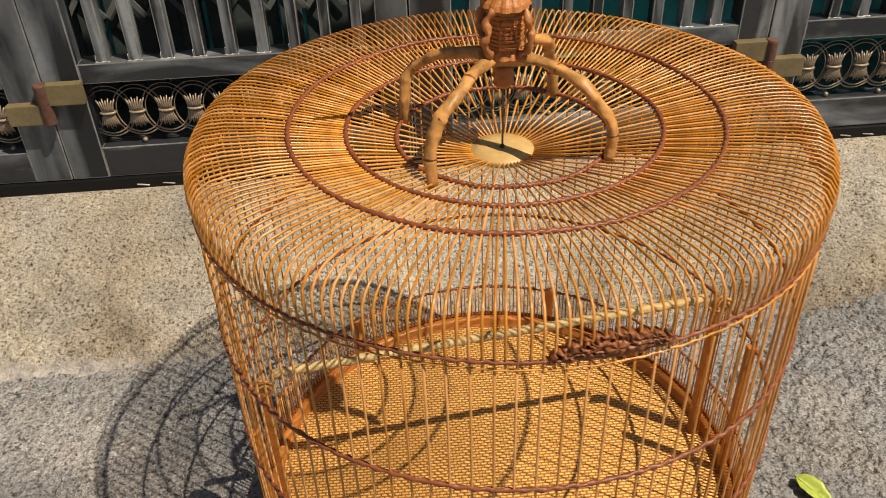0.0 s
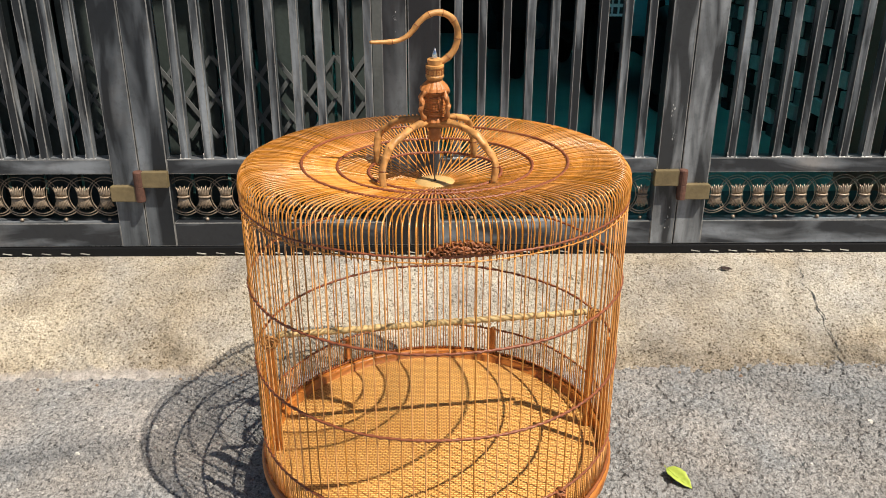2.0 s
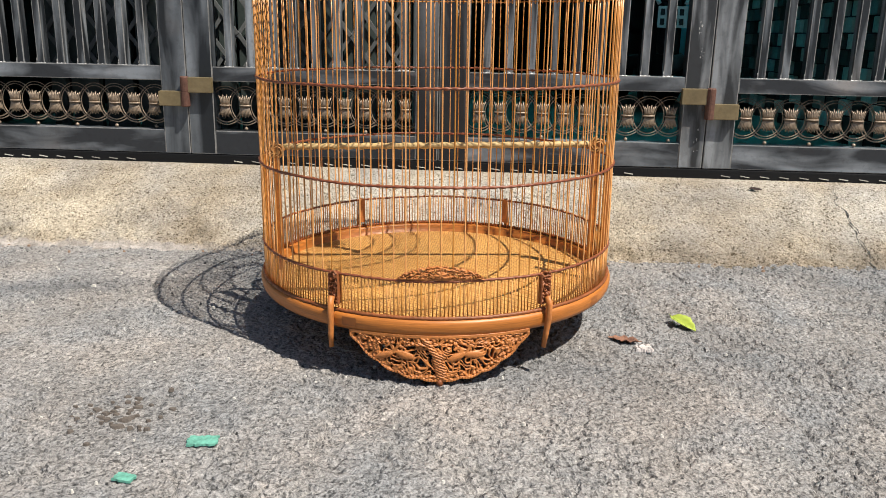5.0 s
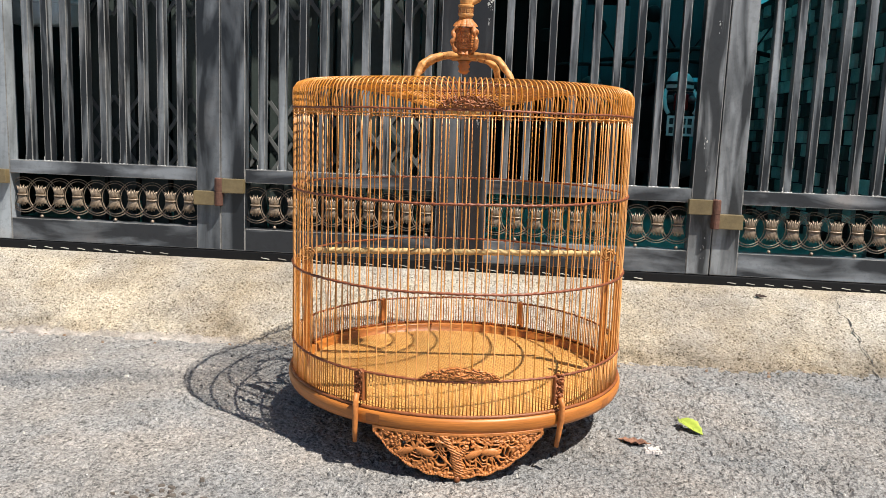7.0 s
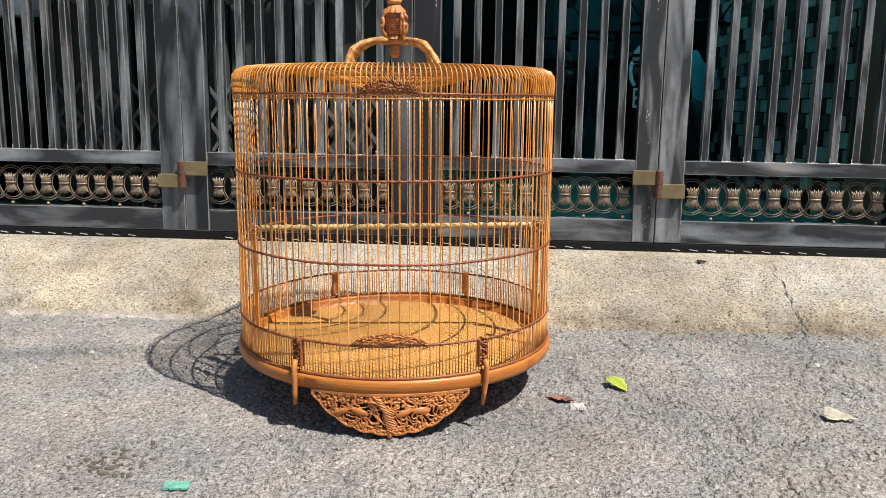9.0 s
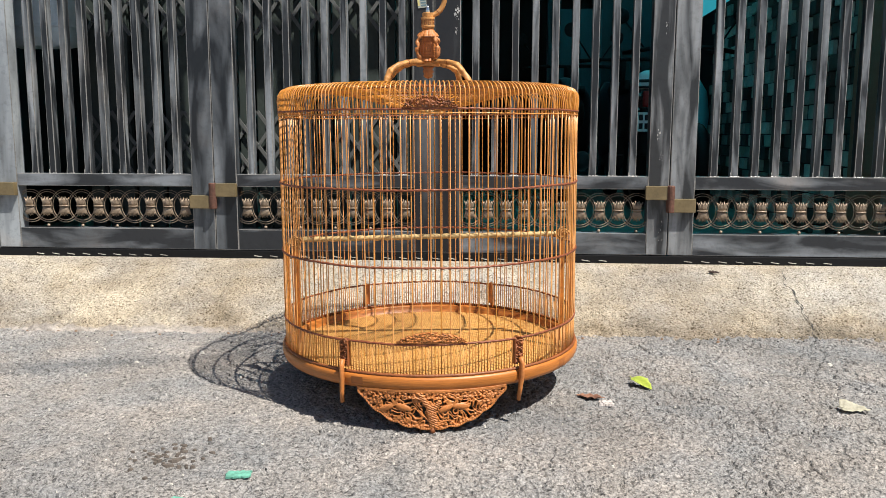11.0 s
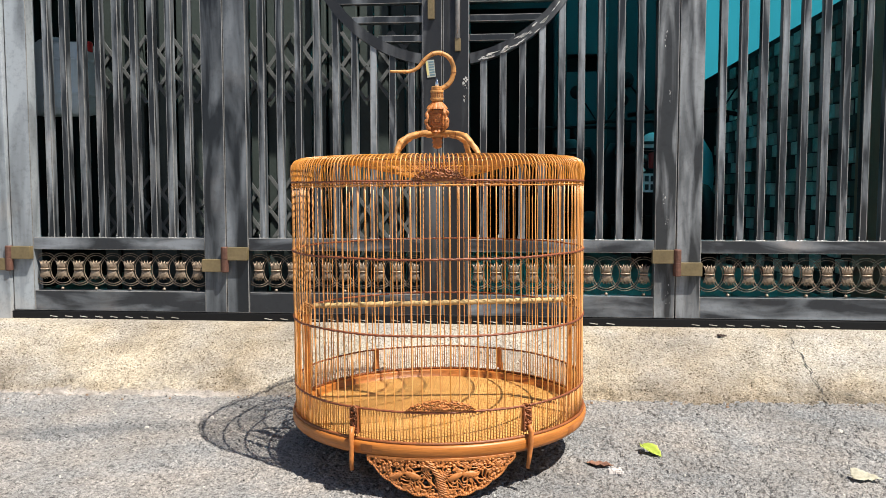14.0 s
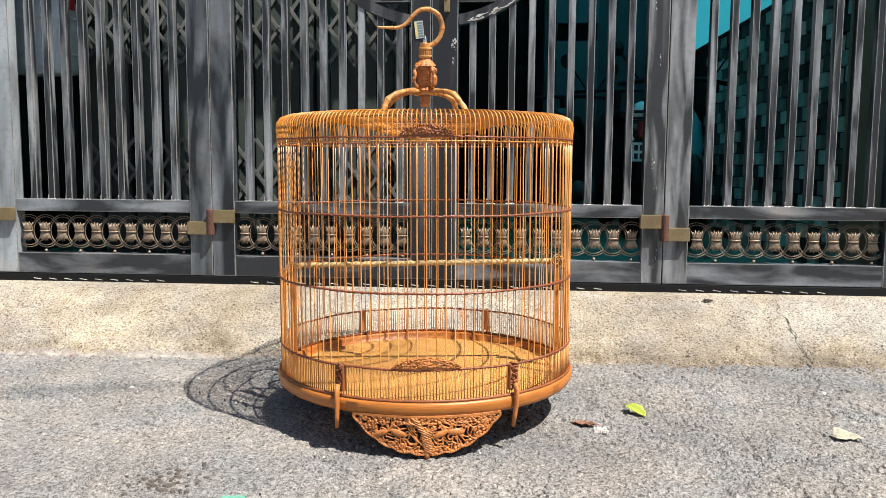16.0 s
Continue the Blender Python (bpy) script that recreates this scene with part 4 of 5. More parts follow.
def leafy(u, v, x, z):
    r = scroll(x, z, 230, 8.0)
    e = (x / 0.009) ** 2 + ((z - CENTRE) / 0.0055) ** 2
    if e < 1:
        return 0.7 + 0.3 * math.sqrt(1 - e) + 0.15 * math.sin(6 * math.atan2(z - CENTRE, x))
    if v < 0.12:
        return 0.4
    return 0.2 + 0.8 * r if r > 0.22 else None


for z0, half, hh, mm in ((0.5645, 0.049, 0.019, "top"), (0.1565, 0.064, 0.020, "bottom")):
    CENTRE = z0 + hh * 0.45
    me = carving(half, lambda u: z0, lambda u: z0 + hh * max(0.0, 1 - u * u) ** 0.75 + 0.0016 * abs(math.sin(u * 17)), 150, 40, 0.009, leafy, "ornament")
    me.materials.append(CARVED_DARK if mm == "top" else CARVED)
    part("ornament", me, CARVED_DARK, CAGE, "pierced carved foliage ornament", m=pose(0, 0, 0))

# clips that hold the tray: a carved block and a tapered peg each
for a in (-31, 31, -150, 150):
    me = carving(0.0085 if abs(a) < 90 else 0.0055, lambda u: 0.108, lambda u: 0.157 + 0.002 * math.cos(u * 3), 20, 70, 0.012, lambda u, v, x, z: max(0.05, scroll(x, z, 240, a)) if abs(u) < 0.78 else 0.75, "clip")
    me.materials.append(CARVED_DARK if abs(a) < 90 else CARVED)
    cl = part("clip", me, CARVED_DARK, CAGE, "dark carved clip" if abs(a) < 90 else "honey-coloured clip", m=pose(0, 0, 0, 0, 0, a))
    bm = bmesh.new()
    out = R + 0.0135
    tube(bm, [(0, -out + 0.004, 0.121), (0.001, -out - 0.001, 0.110), (0.0005, -out - 0.0005, 0.085), (-0.0015, -out + 0.0015, 0.062), (-0.003, -out + 0.004, 0.041)], lambda t, q: 0.0064 - 0.0018 * abs(t - 0.45) - 0.0012 * t, 10, flat=0.75)
    part("peg", bm, CARVED, cl, "tapered wooden peg", smooth=True)

# perch, held by two uprights with scrolled heads
PY, PZ0, PZ1 = 0.018, 0.301, 0.309
bm = bmesh.new()
tube(bm, [(-0.274 + 0.548 * k / 90, PY, PZ0 + (PZ1 - PZ0) * k / 90) for k in range(91)], lambda t, a: 0.0056 + 0.0010 * math.sin(a + t * 150), 12)
part("perch", bm, PALE, CAGE, "pale twisted wooden perch", smooth=True)
for sx, z in ((-1, PZ0 - 0.004), (1, PZ1 + 0.001)):
    X, Y = sx * 0.2845, PY - 0.014
    bm = box(bmesh.new(), X - 0.0055, X + 0.0055, Y - 0.006, Y + 0.008, 0.0805, z - 0.010, bevel=0.002)
    post = part("perch_upright", bm, HONEY, CAGE, "honey-coloured wooden perch upright")
    bm = bmesh.new()
    bmesh.ops.create_uvsphere(bm, u_segments=16, v_segments=8, radius=0.0105, matrix=Matrix.Translation((X, Y, z)) @ Matrix.Diagonal((1.15, 0.55, 1.05, 1)))
    for q0 in range(4):
        pts = []
        for k in range(15):
            t = k / 14
            q = q0 * math.pi / 2 + t * 3.6
            rr = 0.0150 * (1 - 0.72 * t)
            pts.append((X + rr * math.cos(q), Y - 0.004 - 0.004 * t, z + rr * math.sin(q)))
        tube(bm, pts, lambda t, q: 0.0021 - 0.0007 * t, 6)
    part("scroll_head", bm, ROOT, post, "carved scroll rosette", smooth=True)

bm = box(bmesh.new(), -0.0045, 0.0045, -0.0050, 0.0050, 0.0805, 0.300, bevel=0.0015)
stile = part("door_stile", bm, HONEY, CAGE, "honey-coloured door stile", m=pose(0, 0, 0, 0, 0, -13) @ Matrix.Translation((0.2985, 0, 0)))
part("door_stile", stile.data, HONEY, CAGE, "honey-coloured door stile", m=pose(0, 0, 0, 0, 0, 193) @ Matrix.Translation((0.2985, 0, 0)))

# handle: four arched root legs meeting under a block
for a, spread in ((-137, 0.119), (-44, 0.113), (148, 0.106), (44, 0.105)):
    pts = []
    for k in range(61):
        t = k / 60
        q = t * math.pi / 2
        x = spread * max(0.0, math.cos(q)) ** 0.66 + 0.0022 * math.sin(13 * t + a)
        pts.append((x, 0.0030 * math.sin(9 * t + 2 * a), 0.583 + 0.082 * math.sin(q) ** 0.66))
    bm = bmesh.new()
    tube(bm, pts, lambda t, q: 0.0060 + 0.0009 * max(math.exp(-((t - c) / 0.03) ** 2) for c in (0.10, 0.27, 0.42, 0.60, 0.78, 0.92)) - 0.0005 * math.sin(9 * t + a) + 0.0005 * math.sin(3 * q + 20 * t), 14, flat=0.85)
    leg = part("arch_leg", bm, ROOT, CAGE, "knobbly bamboo-root arched leg", smooth=True, m=pose(0, 0, 0, 0, 0, a))
    for c in (0.12, 0.42, 0.78):
        i = int(c * 60)
        bm = bmesh.new()
        d = (Vector(pts[i + 1]) - Vector(pts[i])).normalized()
        tube(bm, [Vector(pts[i]) + d * s_ for s_ in (-0.0009, 0, 0.0009)], 0.0067, 14, flat=0.85)
        part("node_ring", bm, CARVED_DARK, leg, "brown node scar", smooth=True)
LEAN = Matrix.Translation((0, 0, 0.662)) @ Matrix.Rotation(radians(6), 4, "X") @ Matrix.Translation((0, 0, -0.68))
part("cross_block", boxed(-0.024, 0.024, -0.010, 0.010, 0.674, 0.686, bevel=0.003), ROOT, CAGE, m=pose(0, 0, -0.018, 0, 0, -10))
bm = bmesh.new()
lathe(bm, [(0.0015, 0.650), (0.007, 0.652), (0.0105, 0.656), (0.0085, 0.6595), (0.0115, 0.6635), (0.009, 0.668), (0.012, 0.6735)], 20)
part("lower_finial", bm, CARVED, CAGE, smooth=True, m=pose(0, 0, -0.018))
bm = bmesh.new()
lathe(bm, [(0.0011, 0.568), (0.0011, 0.634)], 8)
part("rod", bm, LATTICE, CAGE, "thin steel rod", smooth=True)
bm = bmesh.new()
prof = [(0.012, 0.686)]
for k in range(10):
    z = 0.690 + 0.0042 * k
    bulge = 0.0155 + 0.003 * math.sin(math.pi * k / 9)
    prof += [(bulge, z), (bulge, z + 0.0026), (bulge - 0.0012, z + 0.0030), (bulge - 0.0012, z + 0.0040)]
prof += [(0.010, 0.732)]
lathe(bm, prof, 28)
lantern = part("lantern", bm, CARVED, CAGE, "carved wooden lantern body", smooth=False, m=LEAN)
for k in range(4):
    bm = bmesh.new()
    tube(bm, smooth_path([(0.013, 0, 0.734), (0.021, 0.001, 0.732), (0.0265, -0.002, 0.724), (0.0275, 0.002, 0.714), (0.0295, -0.001, 0.706), (0.0255, 0.001, 0.695), (0.018, 0, 0.689)], 4), lambda t, q: 0.0034 + 0.0009 * math.sin(t * 26 + 2 * k) + 0.0005 * math.sin(3 * q + 30 * t), 10)
    part("bracket", bm, VINE, lantern, "curved root bracket", smooth=True, m=pose(0, 0, 0, 0, 0, 90 * k + 39))
KEY = ((-7, 7, 9, 10), (-7, 7, -10, -9), (-7, -6, -10, 10), (6, 7, -5, 10), (-3, 7, -5, -4), (-3, -2, -5, 5), (-3, 3, 4, 5), (2, 3, -1, 5))
for k in range(4):
    bm = bmesh.new()
    for x0, x1, z0, z1 in KEY:
        box(bm, 0.0178, 0.0193, x0 * 0.0011, x1 * 0.0011, 0.711 + z0 * 0.0014, 0.711 + z1 * 0.0014)
    part("key_pattern", bm, CARVED_DARK, lantern, "dark square key pattern", m=pose(0, 0, 0, 0, 0, 90 * k - 6))
for z0, z1, r0, r1 in ((0.7335, 0.7475, 0.0215, 0.011), (0.686, 0.6935, 0.0185, 0.0150)):
    bm = bmesh.new()
    lathe(bm, [(0.008, z0 + 0.002), (r0, z0), (r0 - 0.002, z0 + 0.004), (r1, z1), (0.007, z1 + 0.001)], 48, wob=lambda a, i: 1 + (0.09 * abs(math.sin(6 * a)) if i in (1, 2) else 0))
    part("petal_collar", bm, CARVED, CAGE, "scalloped carved collar", smooth=False, m=LEAN)
bm = bmesh.new()
lathe(bm, [(0.010, 0.7475), (0.0125, 0.749), (0.0128, 0.7515), (0.0140, 0.752), (0.0143, 0.7545), (0.0132, 0.7555), (0.0132, 0.7665), (0.0143, 0.7675), (0.0140, 0.7705), (0.011, 0.7715), (0.0115, 0.7725), (0.0115, 0.7785), (0.009, 0.7795)], 30)
neck = part("neck", bm, ROOT, CAGE, "turned neck with fretted band", smooth=False, m=LEAN)
for k in range(10):
    bm = bmesh.new()
    q = 2 * math.pi * k / 10
    for x0, x1, z0, z1 in ((-0.0034, 0.0034, 0.7645, 0.7652), (-0.0034, 0.0018, 0.757, 0.7577), (-0.0034, -0.0027, 0.757, 0.7652), (0.0011, 0.0018, 0.757, 0.762), (-0.001, 0.0018, 0.7613, 0.762)):
        box(bm, 0.0128, 0.0136, x0, x1, z0, z1)
    part("fret", bm, CARVED_DARK, neck, m=pose(0, 0, 0, 0, 0, 36 * k))
HK = [(0.003, 0.776), (0.014, 0.779), (0.025, 0.787), (0.0325, 0.799), (0.036, 0.815), (0.034, 0.829), (0.027, 0.842), (0.016, 0.850), (0.002, 0.853), (-0.012, 0.849), (-0.024, 0.840), (-0.034, 0.828), (-0.044, 0.819), (-0.057, 0.814), (-0.072, 0.813), (-0.086, 0.8135), (-0.099, 0.814)]


path = smooth_path([(x, 0, z) for x, z in HK], 5)
nodes = (0.10, 0.24, 0.37, 0.47, 0.55, 0.66, 0.86)
bm = bmesh.new()
tube(bm, path, lambda t, q: 0.0052 - 0.0026 * t ** 2.2 + 0.0008 * max(math.exp(-((t - c) / 0.014) ** 2) for c in nodes), 12)
hook = part("hook", bm, ROOT, CAGE, "curved bamboo-root hook", smooth=True, m=LEAN @ pose(0, 0, 0.036, 0, 0, 10) @ Matrix.Diagonal((1, 1, 0.95, 1)))
for c in nodes:
    i = int(c * (len(path) - 1))
    bm = bmesh.new()
    tube(bm, [path[i] + (path[i + 1] - path[i]) * s_ for s_ in (-0.18, 0.0, 0.18)], 0.0062 - 0.0026 * c ** 2.2, 12)
    part("node_band", bm, CARVED_DARK, hook, "dark node band", smooth=True)
bm = bmesh.new()
lathe(bm, [(0.003, 0.776), (0.0045, 0.780), (0.0042, 0.786), (0.003, 0.789), (0.0008, 0.795)], 14)
part("screw_tip", bm, CHROME, CAGE, "pointed steel screw tip", smooth=True, m=LEAN)

# ---- behind the gate ----
FLOOR = 0.08
tagged(part("floor", boxed(-2.4, 1.70, 1.15, 6.6, 0.10, FLOOR), TEAL_FLOOR, None), "teal tiled yard floor behind the gate", "floor", kind="structure")
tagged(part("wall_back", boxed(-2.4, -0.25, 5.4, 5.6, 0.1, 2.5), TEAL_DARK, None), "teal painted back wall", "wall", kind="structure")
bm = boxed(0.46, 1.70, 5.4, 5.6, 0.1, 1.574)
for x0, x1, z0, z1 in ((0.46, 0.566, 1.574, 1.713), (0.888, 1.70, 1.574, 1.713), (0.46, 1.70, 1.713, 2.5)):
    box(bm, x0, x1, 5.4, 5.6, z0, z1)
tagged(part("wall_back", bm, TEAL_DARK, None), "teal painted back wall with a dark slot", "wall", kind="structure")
part("door_panel", boxed(0.556, 0.90, 5.385, 5.399, FLOOR, 1.570, bevel=0.003), TEAL, bpy.data.objects["wall_back.001"], "paler teal door panel")
part("door_panel", boxed(0.556, 0.90, 5.385, 5.399, 1.717, 2.3, bevel=0.003), TEAL, bpy.data.objects["wall_back.001"], "paler teal door panel")
part("frame", boxed(0.52, 0.55, 5.385, 5.399, FLOOR, 2.3, bevel=0.003), TEAL, bpy.data.objects["wall_back.001"], "paler teal door frame")
tagged(part("wall_back", boxed(-0.25, 0.46, 5.4, 5.6, 2.1, 2.5), TEAL_DARK, None), "teal wall over a dark doorway", "wall", kind="structure")
# near-black wall colour stands in for the shade inside the room
tagged(part("wall_inner", boxed(-0.6, 0.9, 6.4, 6.5, 0.1, 2.5), BLACK, None), "room behind the doorway, walls blackened to stand for its darkness", "wall", kind="structure")
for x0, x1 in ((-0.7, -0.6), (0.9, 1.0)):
    tagged(part("wall_inner", boxed(x0, x1, 5.6, 6.5, 0.1, 2.5), BLACK, None), "room behind the doorway, walls blackened to stand for its darkness", "wall", kind="structure")
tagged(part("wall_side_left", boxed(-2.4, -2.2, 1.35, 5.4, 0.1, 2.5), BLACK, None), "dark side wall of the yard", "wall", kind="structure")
tagged(part("wall_side_right", boxed(1.595, 1.598, 1.35, 5.4, 1.42, 2.5), ROOF, None), "teal tinted plastic sheet above the block wall", "wall", kind="structure")
tagged(part("ceiling_canopy", boxed(-2.4, 0.10, 1.17, 6.6, 2.5, 2.6), PLASTER, None), "grey canopy over the yard", "canopy", kind="structure")
# added out of view: blocks the sun patch and spreads teal light inside
tagged(part("wall_front", boxed(0.10, 1.385, 1.152, 1.155, 1.952, 2.5), ROOF, None), "unseen teal sheet added above the gate to soften sunlight", "wall", kind="structure")
tagged(part("ceiling_sheet", boxed(0.10, 1.66, 1.17, 6.6, 2.5, 2.503), ROOF, None), "teal tinted plastic roof sheet", "roof", kind="structure")
tagged(part("pillar", boxed(1.505, 1.65, 1.45, 1.93, FLOOR, 2.5, bevel=0.004), BEIGE, None), "beige plastered pillar inside the yard", "pillar", kind="structure")

# dark slab added to keep the sunlit floor strip from showing bright
tagged(part("sill", boxed(-2.4, 1.6, 1.15, 1.63, 0.10, 0.1585), SHUTTER, None), "dark slab added over the floor behind the gate", "sill", kind="structure")

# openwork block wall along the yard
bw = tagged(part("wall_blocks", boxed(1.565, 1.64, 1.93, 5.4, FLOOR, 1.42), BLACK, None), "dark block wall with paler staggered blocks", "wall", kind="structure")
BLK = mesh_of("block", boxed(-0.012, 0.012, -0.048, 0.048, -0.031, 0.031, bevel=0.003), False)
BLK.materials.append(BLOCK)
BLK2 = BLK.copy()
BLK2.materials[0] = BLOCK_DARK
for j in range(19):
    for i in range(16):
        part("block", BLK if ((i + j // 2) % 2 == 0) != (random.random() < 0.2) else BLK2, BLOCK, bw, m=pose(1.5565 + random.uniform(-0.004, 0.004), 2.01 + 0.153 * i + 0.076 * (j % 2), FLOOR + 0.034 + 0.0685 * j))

# folding shutter, half drawn
SH = thing("folding_shutter", "dark green folding steel shutter with grey lattice", "shutter")
for k in range(21):
    x = -1.42 + 0.058 * k
    deep = 0.022 * (k % 2)
    part("slat", boxed(x, x + 0.050, 1.475 + deep, 1.500 + deep, 0.162, 2.30, bevel=0.003), SHUTTER, SH)
part("end_post", boxed(-0.205, -0.150, 1.465, 1.525, 0.1585, 2.30, bevel=0.004), LATTICE, SH)
part("top_track", boxed(-1.45, 0.60, 1.46, 1.54, 2.30, 2.36), SHUTTER, SH)
STRAP = mesh_of("lattice_strap", boxed(-0.0065, 0.0065, -0.002, 0.002, -0.076, 0.076, bevel=0.001), False)
STRAP.materials.append(LATTICE)
for zc in (0.515, 1.035, 1.56):
    for k in range(13):
        x = -1.37 + 0.092 * k
        for dz in (-0.062, 0.062):
            part("lattice_strap", STRAP, LATTICE, SH, m=pose(x, 1.4675, zc + dz, 0, 36, 0))
            part("lattice_strap", STRAP, LATTICE, SH, m=pose(x, 1.4632, zc + dz, 0, -36, 0))

# white can hung on a cord
can = thing("jerrycan", "white plastic jerrycan hanging from a blue cord", "jerrycan", at=pose(-1.475, 1.30, -0.015))
bm = box(bmesh.new(), -0.112, 0.112, -0.06, 0.06, 0.865, 1.120, bevel=0.032)
part("body", bm, CAN, can, smooth=True)
for z in (0.93, 1.05):
    bm = box(bmesh.new(), -0.115, 0.115, -0.063, 0.063, z, z + 0.012, bevel=0.005)
    part("rib", bm, CAN, can, smooth=True)
bm = bmesh.new()
tube(bm, smooth_path([(-0.08, 0, 1.105), (-0.076, 0, 1.122), (-0.04, 0, 1.132), (0.015, 0, 1.128), (0.04, 0, 1.105)], 4), 0.010, 10)
part("handle", bm, CAN, can, smooth=True)
bm = bmesh.new()
lathe(bm, [(0.020, 1.11), (0.022, 1.113), (0.022, 1.142), (0.018, 1.146)], 20, Matrix.Translation((0.098, 0, -0.022)))
part("cap", bm, RED, can, "red screw cap")
bm = bmesh.new()
tube(bm, smooth_path([(-0.035, 0, 1.128), (-0.03, -0.008, 1.24), (-0.036, 0, 1.5), (-0.036, 0.12, 2.5)], 6), 0.005, 8)
part("cord", bm, material("blue_cord", (0.05, 0.30, 0.5), 0.6), can, "blue hanging cord", smooth=True)


def licence(mb):
    pl = part("plate", boxed(-0.075, 0.075, -0.300, -0.296, 0.4945, 0.6015, bevel=0.003), CYAN, mb, "white number plate")
    for z in (0.508, 0.556):
        for k in range(4):
            x = -0.062 + 0.032 * k
            part("plate_bar", boxed(x, x + 0.021, -0.3025, -0.2995, z, z + 0.032), INK, pl)


def motorbike(at, label, pale, plated=True):
    """A scooter seen from behind; its nose points along y."""
    mb = thing("motor_scooter", label, "motor scooter", at=at, group="parked scooters")
    for y, nm in ((0.16, "rear_wheel"), (1.38, "front_wheel")):
        bm = bmesh.new()
        tube(bm, [(0, y + 0.225 * math.cos(q), 0.275 + 0.225 * math.sin(q)) for q in (2 * math.pi * k / 36 for k in range(36))], 0.048, 10, closed=True)
        w = part(nm, bm, BLACK, mb, smooth=True)
        bm = bmesh.new()
        lathe(bm, [(0.03, -0.05), (0.18, -0.025), (0.185, 0.0), (0.18, 0.025), (0.03, 0.05)], 28, Matrix.Translation((0, y, 0.275)) @ Matrix.Rotation(math.pi / 2, 4, "Y"))
        part("rim", bm, INK, w, smooth=True)
    bm = bmesh.new()
    tail = [(-0.24, 0.055, 0.60, 0.735), (-0.20, 0.085, 0.57, 0.745), (-0.05, 0.115, 0.53, 0.75), (0.25, 0.13, 0.50, 0.74), (0.60, 0.10, 0.46, 0.70)]
    rings = []
    for y, w, z0, z1 in tail:
        rings.append([bm.verts.new((w * math.copysign(abs(math.cos(q)) ** 0.6, math.cos(q)), y, (z0 + z1) / 2 + (z1 - z0) / 2 * math.copysign(abs(math.sin(q)) ** 0.6, math.sin(q)))) for q in (2 * math.pi * k / 16 for k in range(16))])
    for u, v in zip(rings, rings[1:]):
        for k in range(16):
            bm.faces.new((u[k], u[(k + 1) % 16], v[(k + 1) % 16], v[k]))
    bm.faces.new(rings[0])
    bm.faces.new(rings[-1])
    part("tail_body", bm, INK, mb, smooth=True)
    bm = box(bmesh.new(), -0.13, 0.13, -0.12, 0.62, 0.735, 0.795, bevel=0.028)
    part("seat", bm, BLACK, mb, "black vinyl seat", smooth=True)
    bm = bmesh.new()
    lathe(bm, [(0.066, 0.0), (0.074, 0.006), (0.074, 0.035), (0.066, 0.068), (0.046, 0.094), (0.02, 0.105), (0.001, 0.107)], 28, Matrix.Translation((0, -0.19, 0.733)) @ Matrix.Diagonal((1, 0.9, 1, 1)))
    cowl = part("tail_cowl", bm, CYAN if plated else INK, mb, "pale rounded tail cowl" if plated else "", smooth=True)
    for z0, z1, r0, r1 in ((0.736, 0.749, 0.0755, 0.0768), (0.769, 0.786, 0.0765, 0.0725)):
        bm = bmesh.new()
        lathe(bm, [(r0 - 0.012, z0), (r0, z0), (r1, z1), (r1 - 0.012, z1)], 28, Matrix.Translation((0, -0.19, 0)) @ Matrix.Diagonal((1, 0.9, 1, 1)))
        part("stripe", bm, INK, cowl, "dark stripe", smooth=True)
    bm = box(bmesh.new(), -0.036, 0.036, -0.274, -0.225, 0.630, 0.722, bevel=0.014)
    part("tail_light", bm, RED, mb, "red tail light", smooth=True)
    for sx in (-1, 1):
        bm = bmesh.new()
        lathe(bm, [(0.004, -0.020), (0.018, -0.014), (0.022, 0.0), (0.015, 0.016), (0.004, 0.02)], 18, Matrix.Translation((sx * 0.057, -0.252, 0.690)) @ Matrix.Rotation(math.pi / 2, 4, "X"))
        part("turn_signal", bm, LATTICE, mb, "smoky turn signal", smooth=True)
        if plated:
            bm = bmesh.new()
            tube(bm, smooth_path([(sx * 0.072, -0.20, 0.745), (sx * 0.086, -0.245, 0.70), (sx * 0.082, -0.27, 0.645), (sx * 0.066, -0.28, 0.612)], 5), 0.011, 8, flat=0.5)
            part("side_trim", bm, CYAN, mb, "pale side trim", smooth=True)
    bm = box(bmesh.new(), -0.055, 0.055, -0.293, -0.20, 0.36, 0.63, bevel=0.02)
    part("mudguard", bm, BLACK, mb, smooth=True)
    if plated:
        licence(mb)
    bm = bmesh.new()
    shield = []
    for z, w in ((0.30, 0.13), (0.42, 0.18), (0.60, 0.205), (0.74, 0.19), (0.84, 0.13)):
        shield.append([bm.verts.new((w * s_ / 4, 0.95 - 0.10 * (s_ / 4) ** 2 - 0.08 * (z - 0.3), z)) for s_ in range(-4, 5)])
    for u, v in zip(shield, shield[1:]):
        for k in range(8):
            bm.faces.new((u[k], u[k + 1], v[k + 1], v[k]))
    sh = part("leg_shield", bm, pale, mb, "smooth leg shield", smooth=True)
    sh.modifiers.new("thick", "SOLIDIFY").thickness = 0.012
    bm = bmesh.new()
    tube(bm, [(-0.34, 0.84, 0.98), (-0.18, 0.92, 1.0), (0.18, 0.92, 1.0), (0.34, 0.84, 0.98)], 0.014, 10)
    bar = part("handlebar", bm, BLACK, mb, smooth=True)
    bm = bmesh.new()
    tube(bm, [(0, 0.93, 1.0), (0, 1.02, 0.80), (0, 1.30, 0.36)], 0.035, 10)
    part("fork", bm, BLACK, bar, smooth=True)
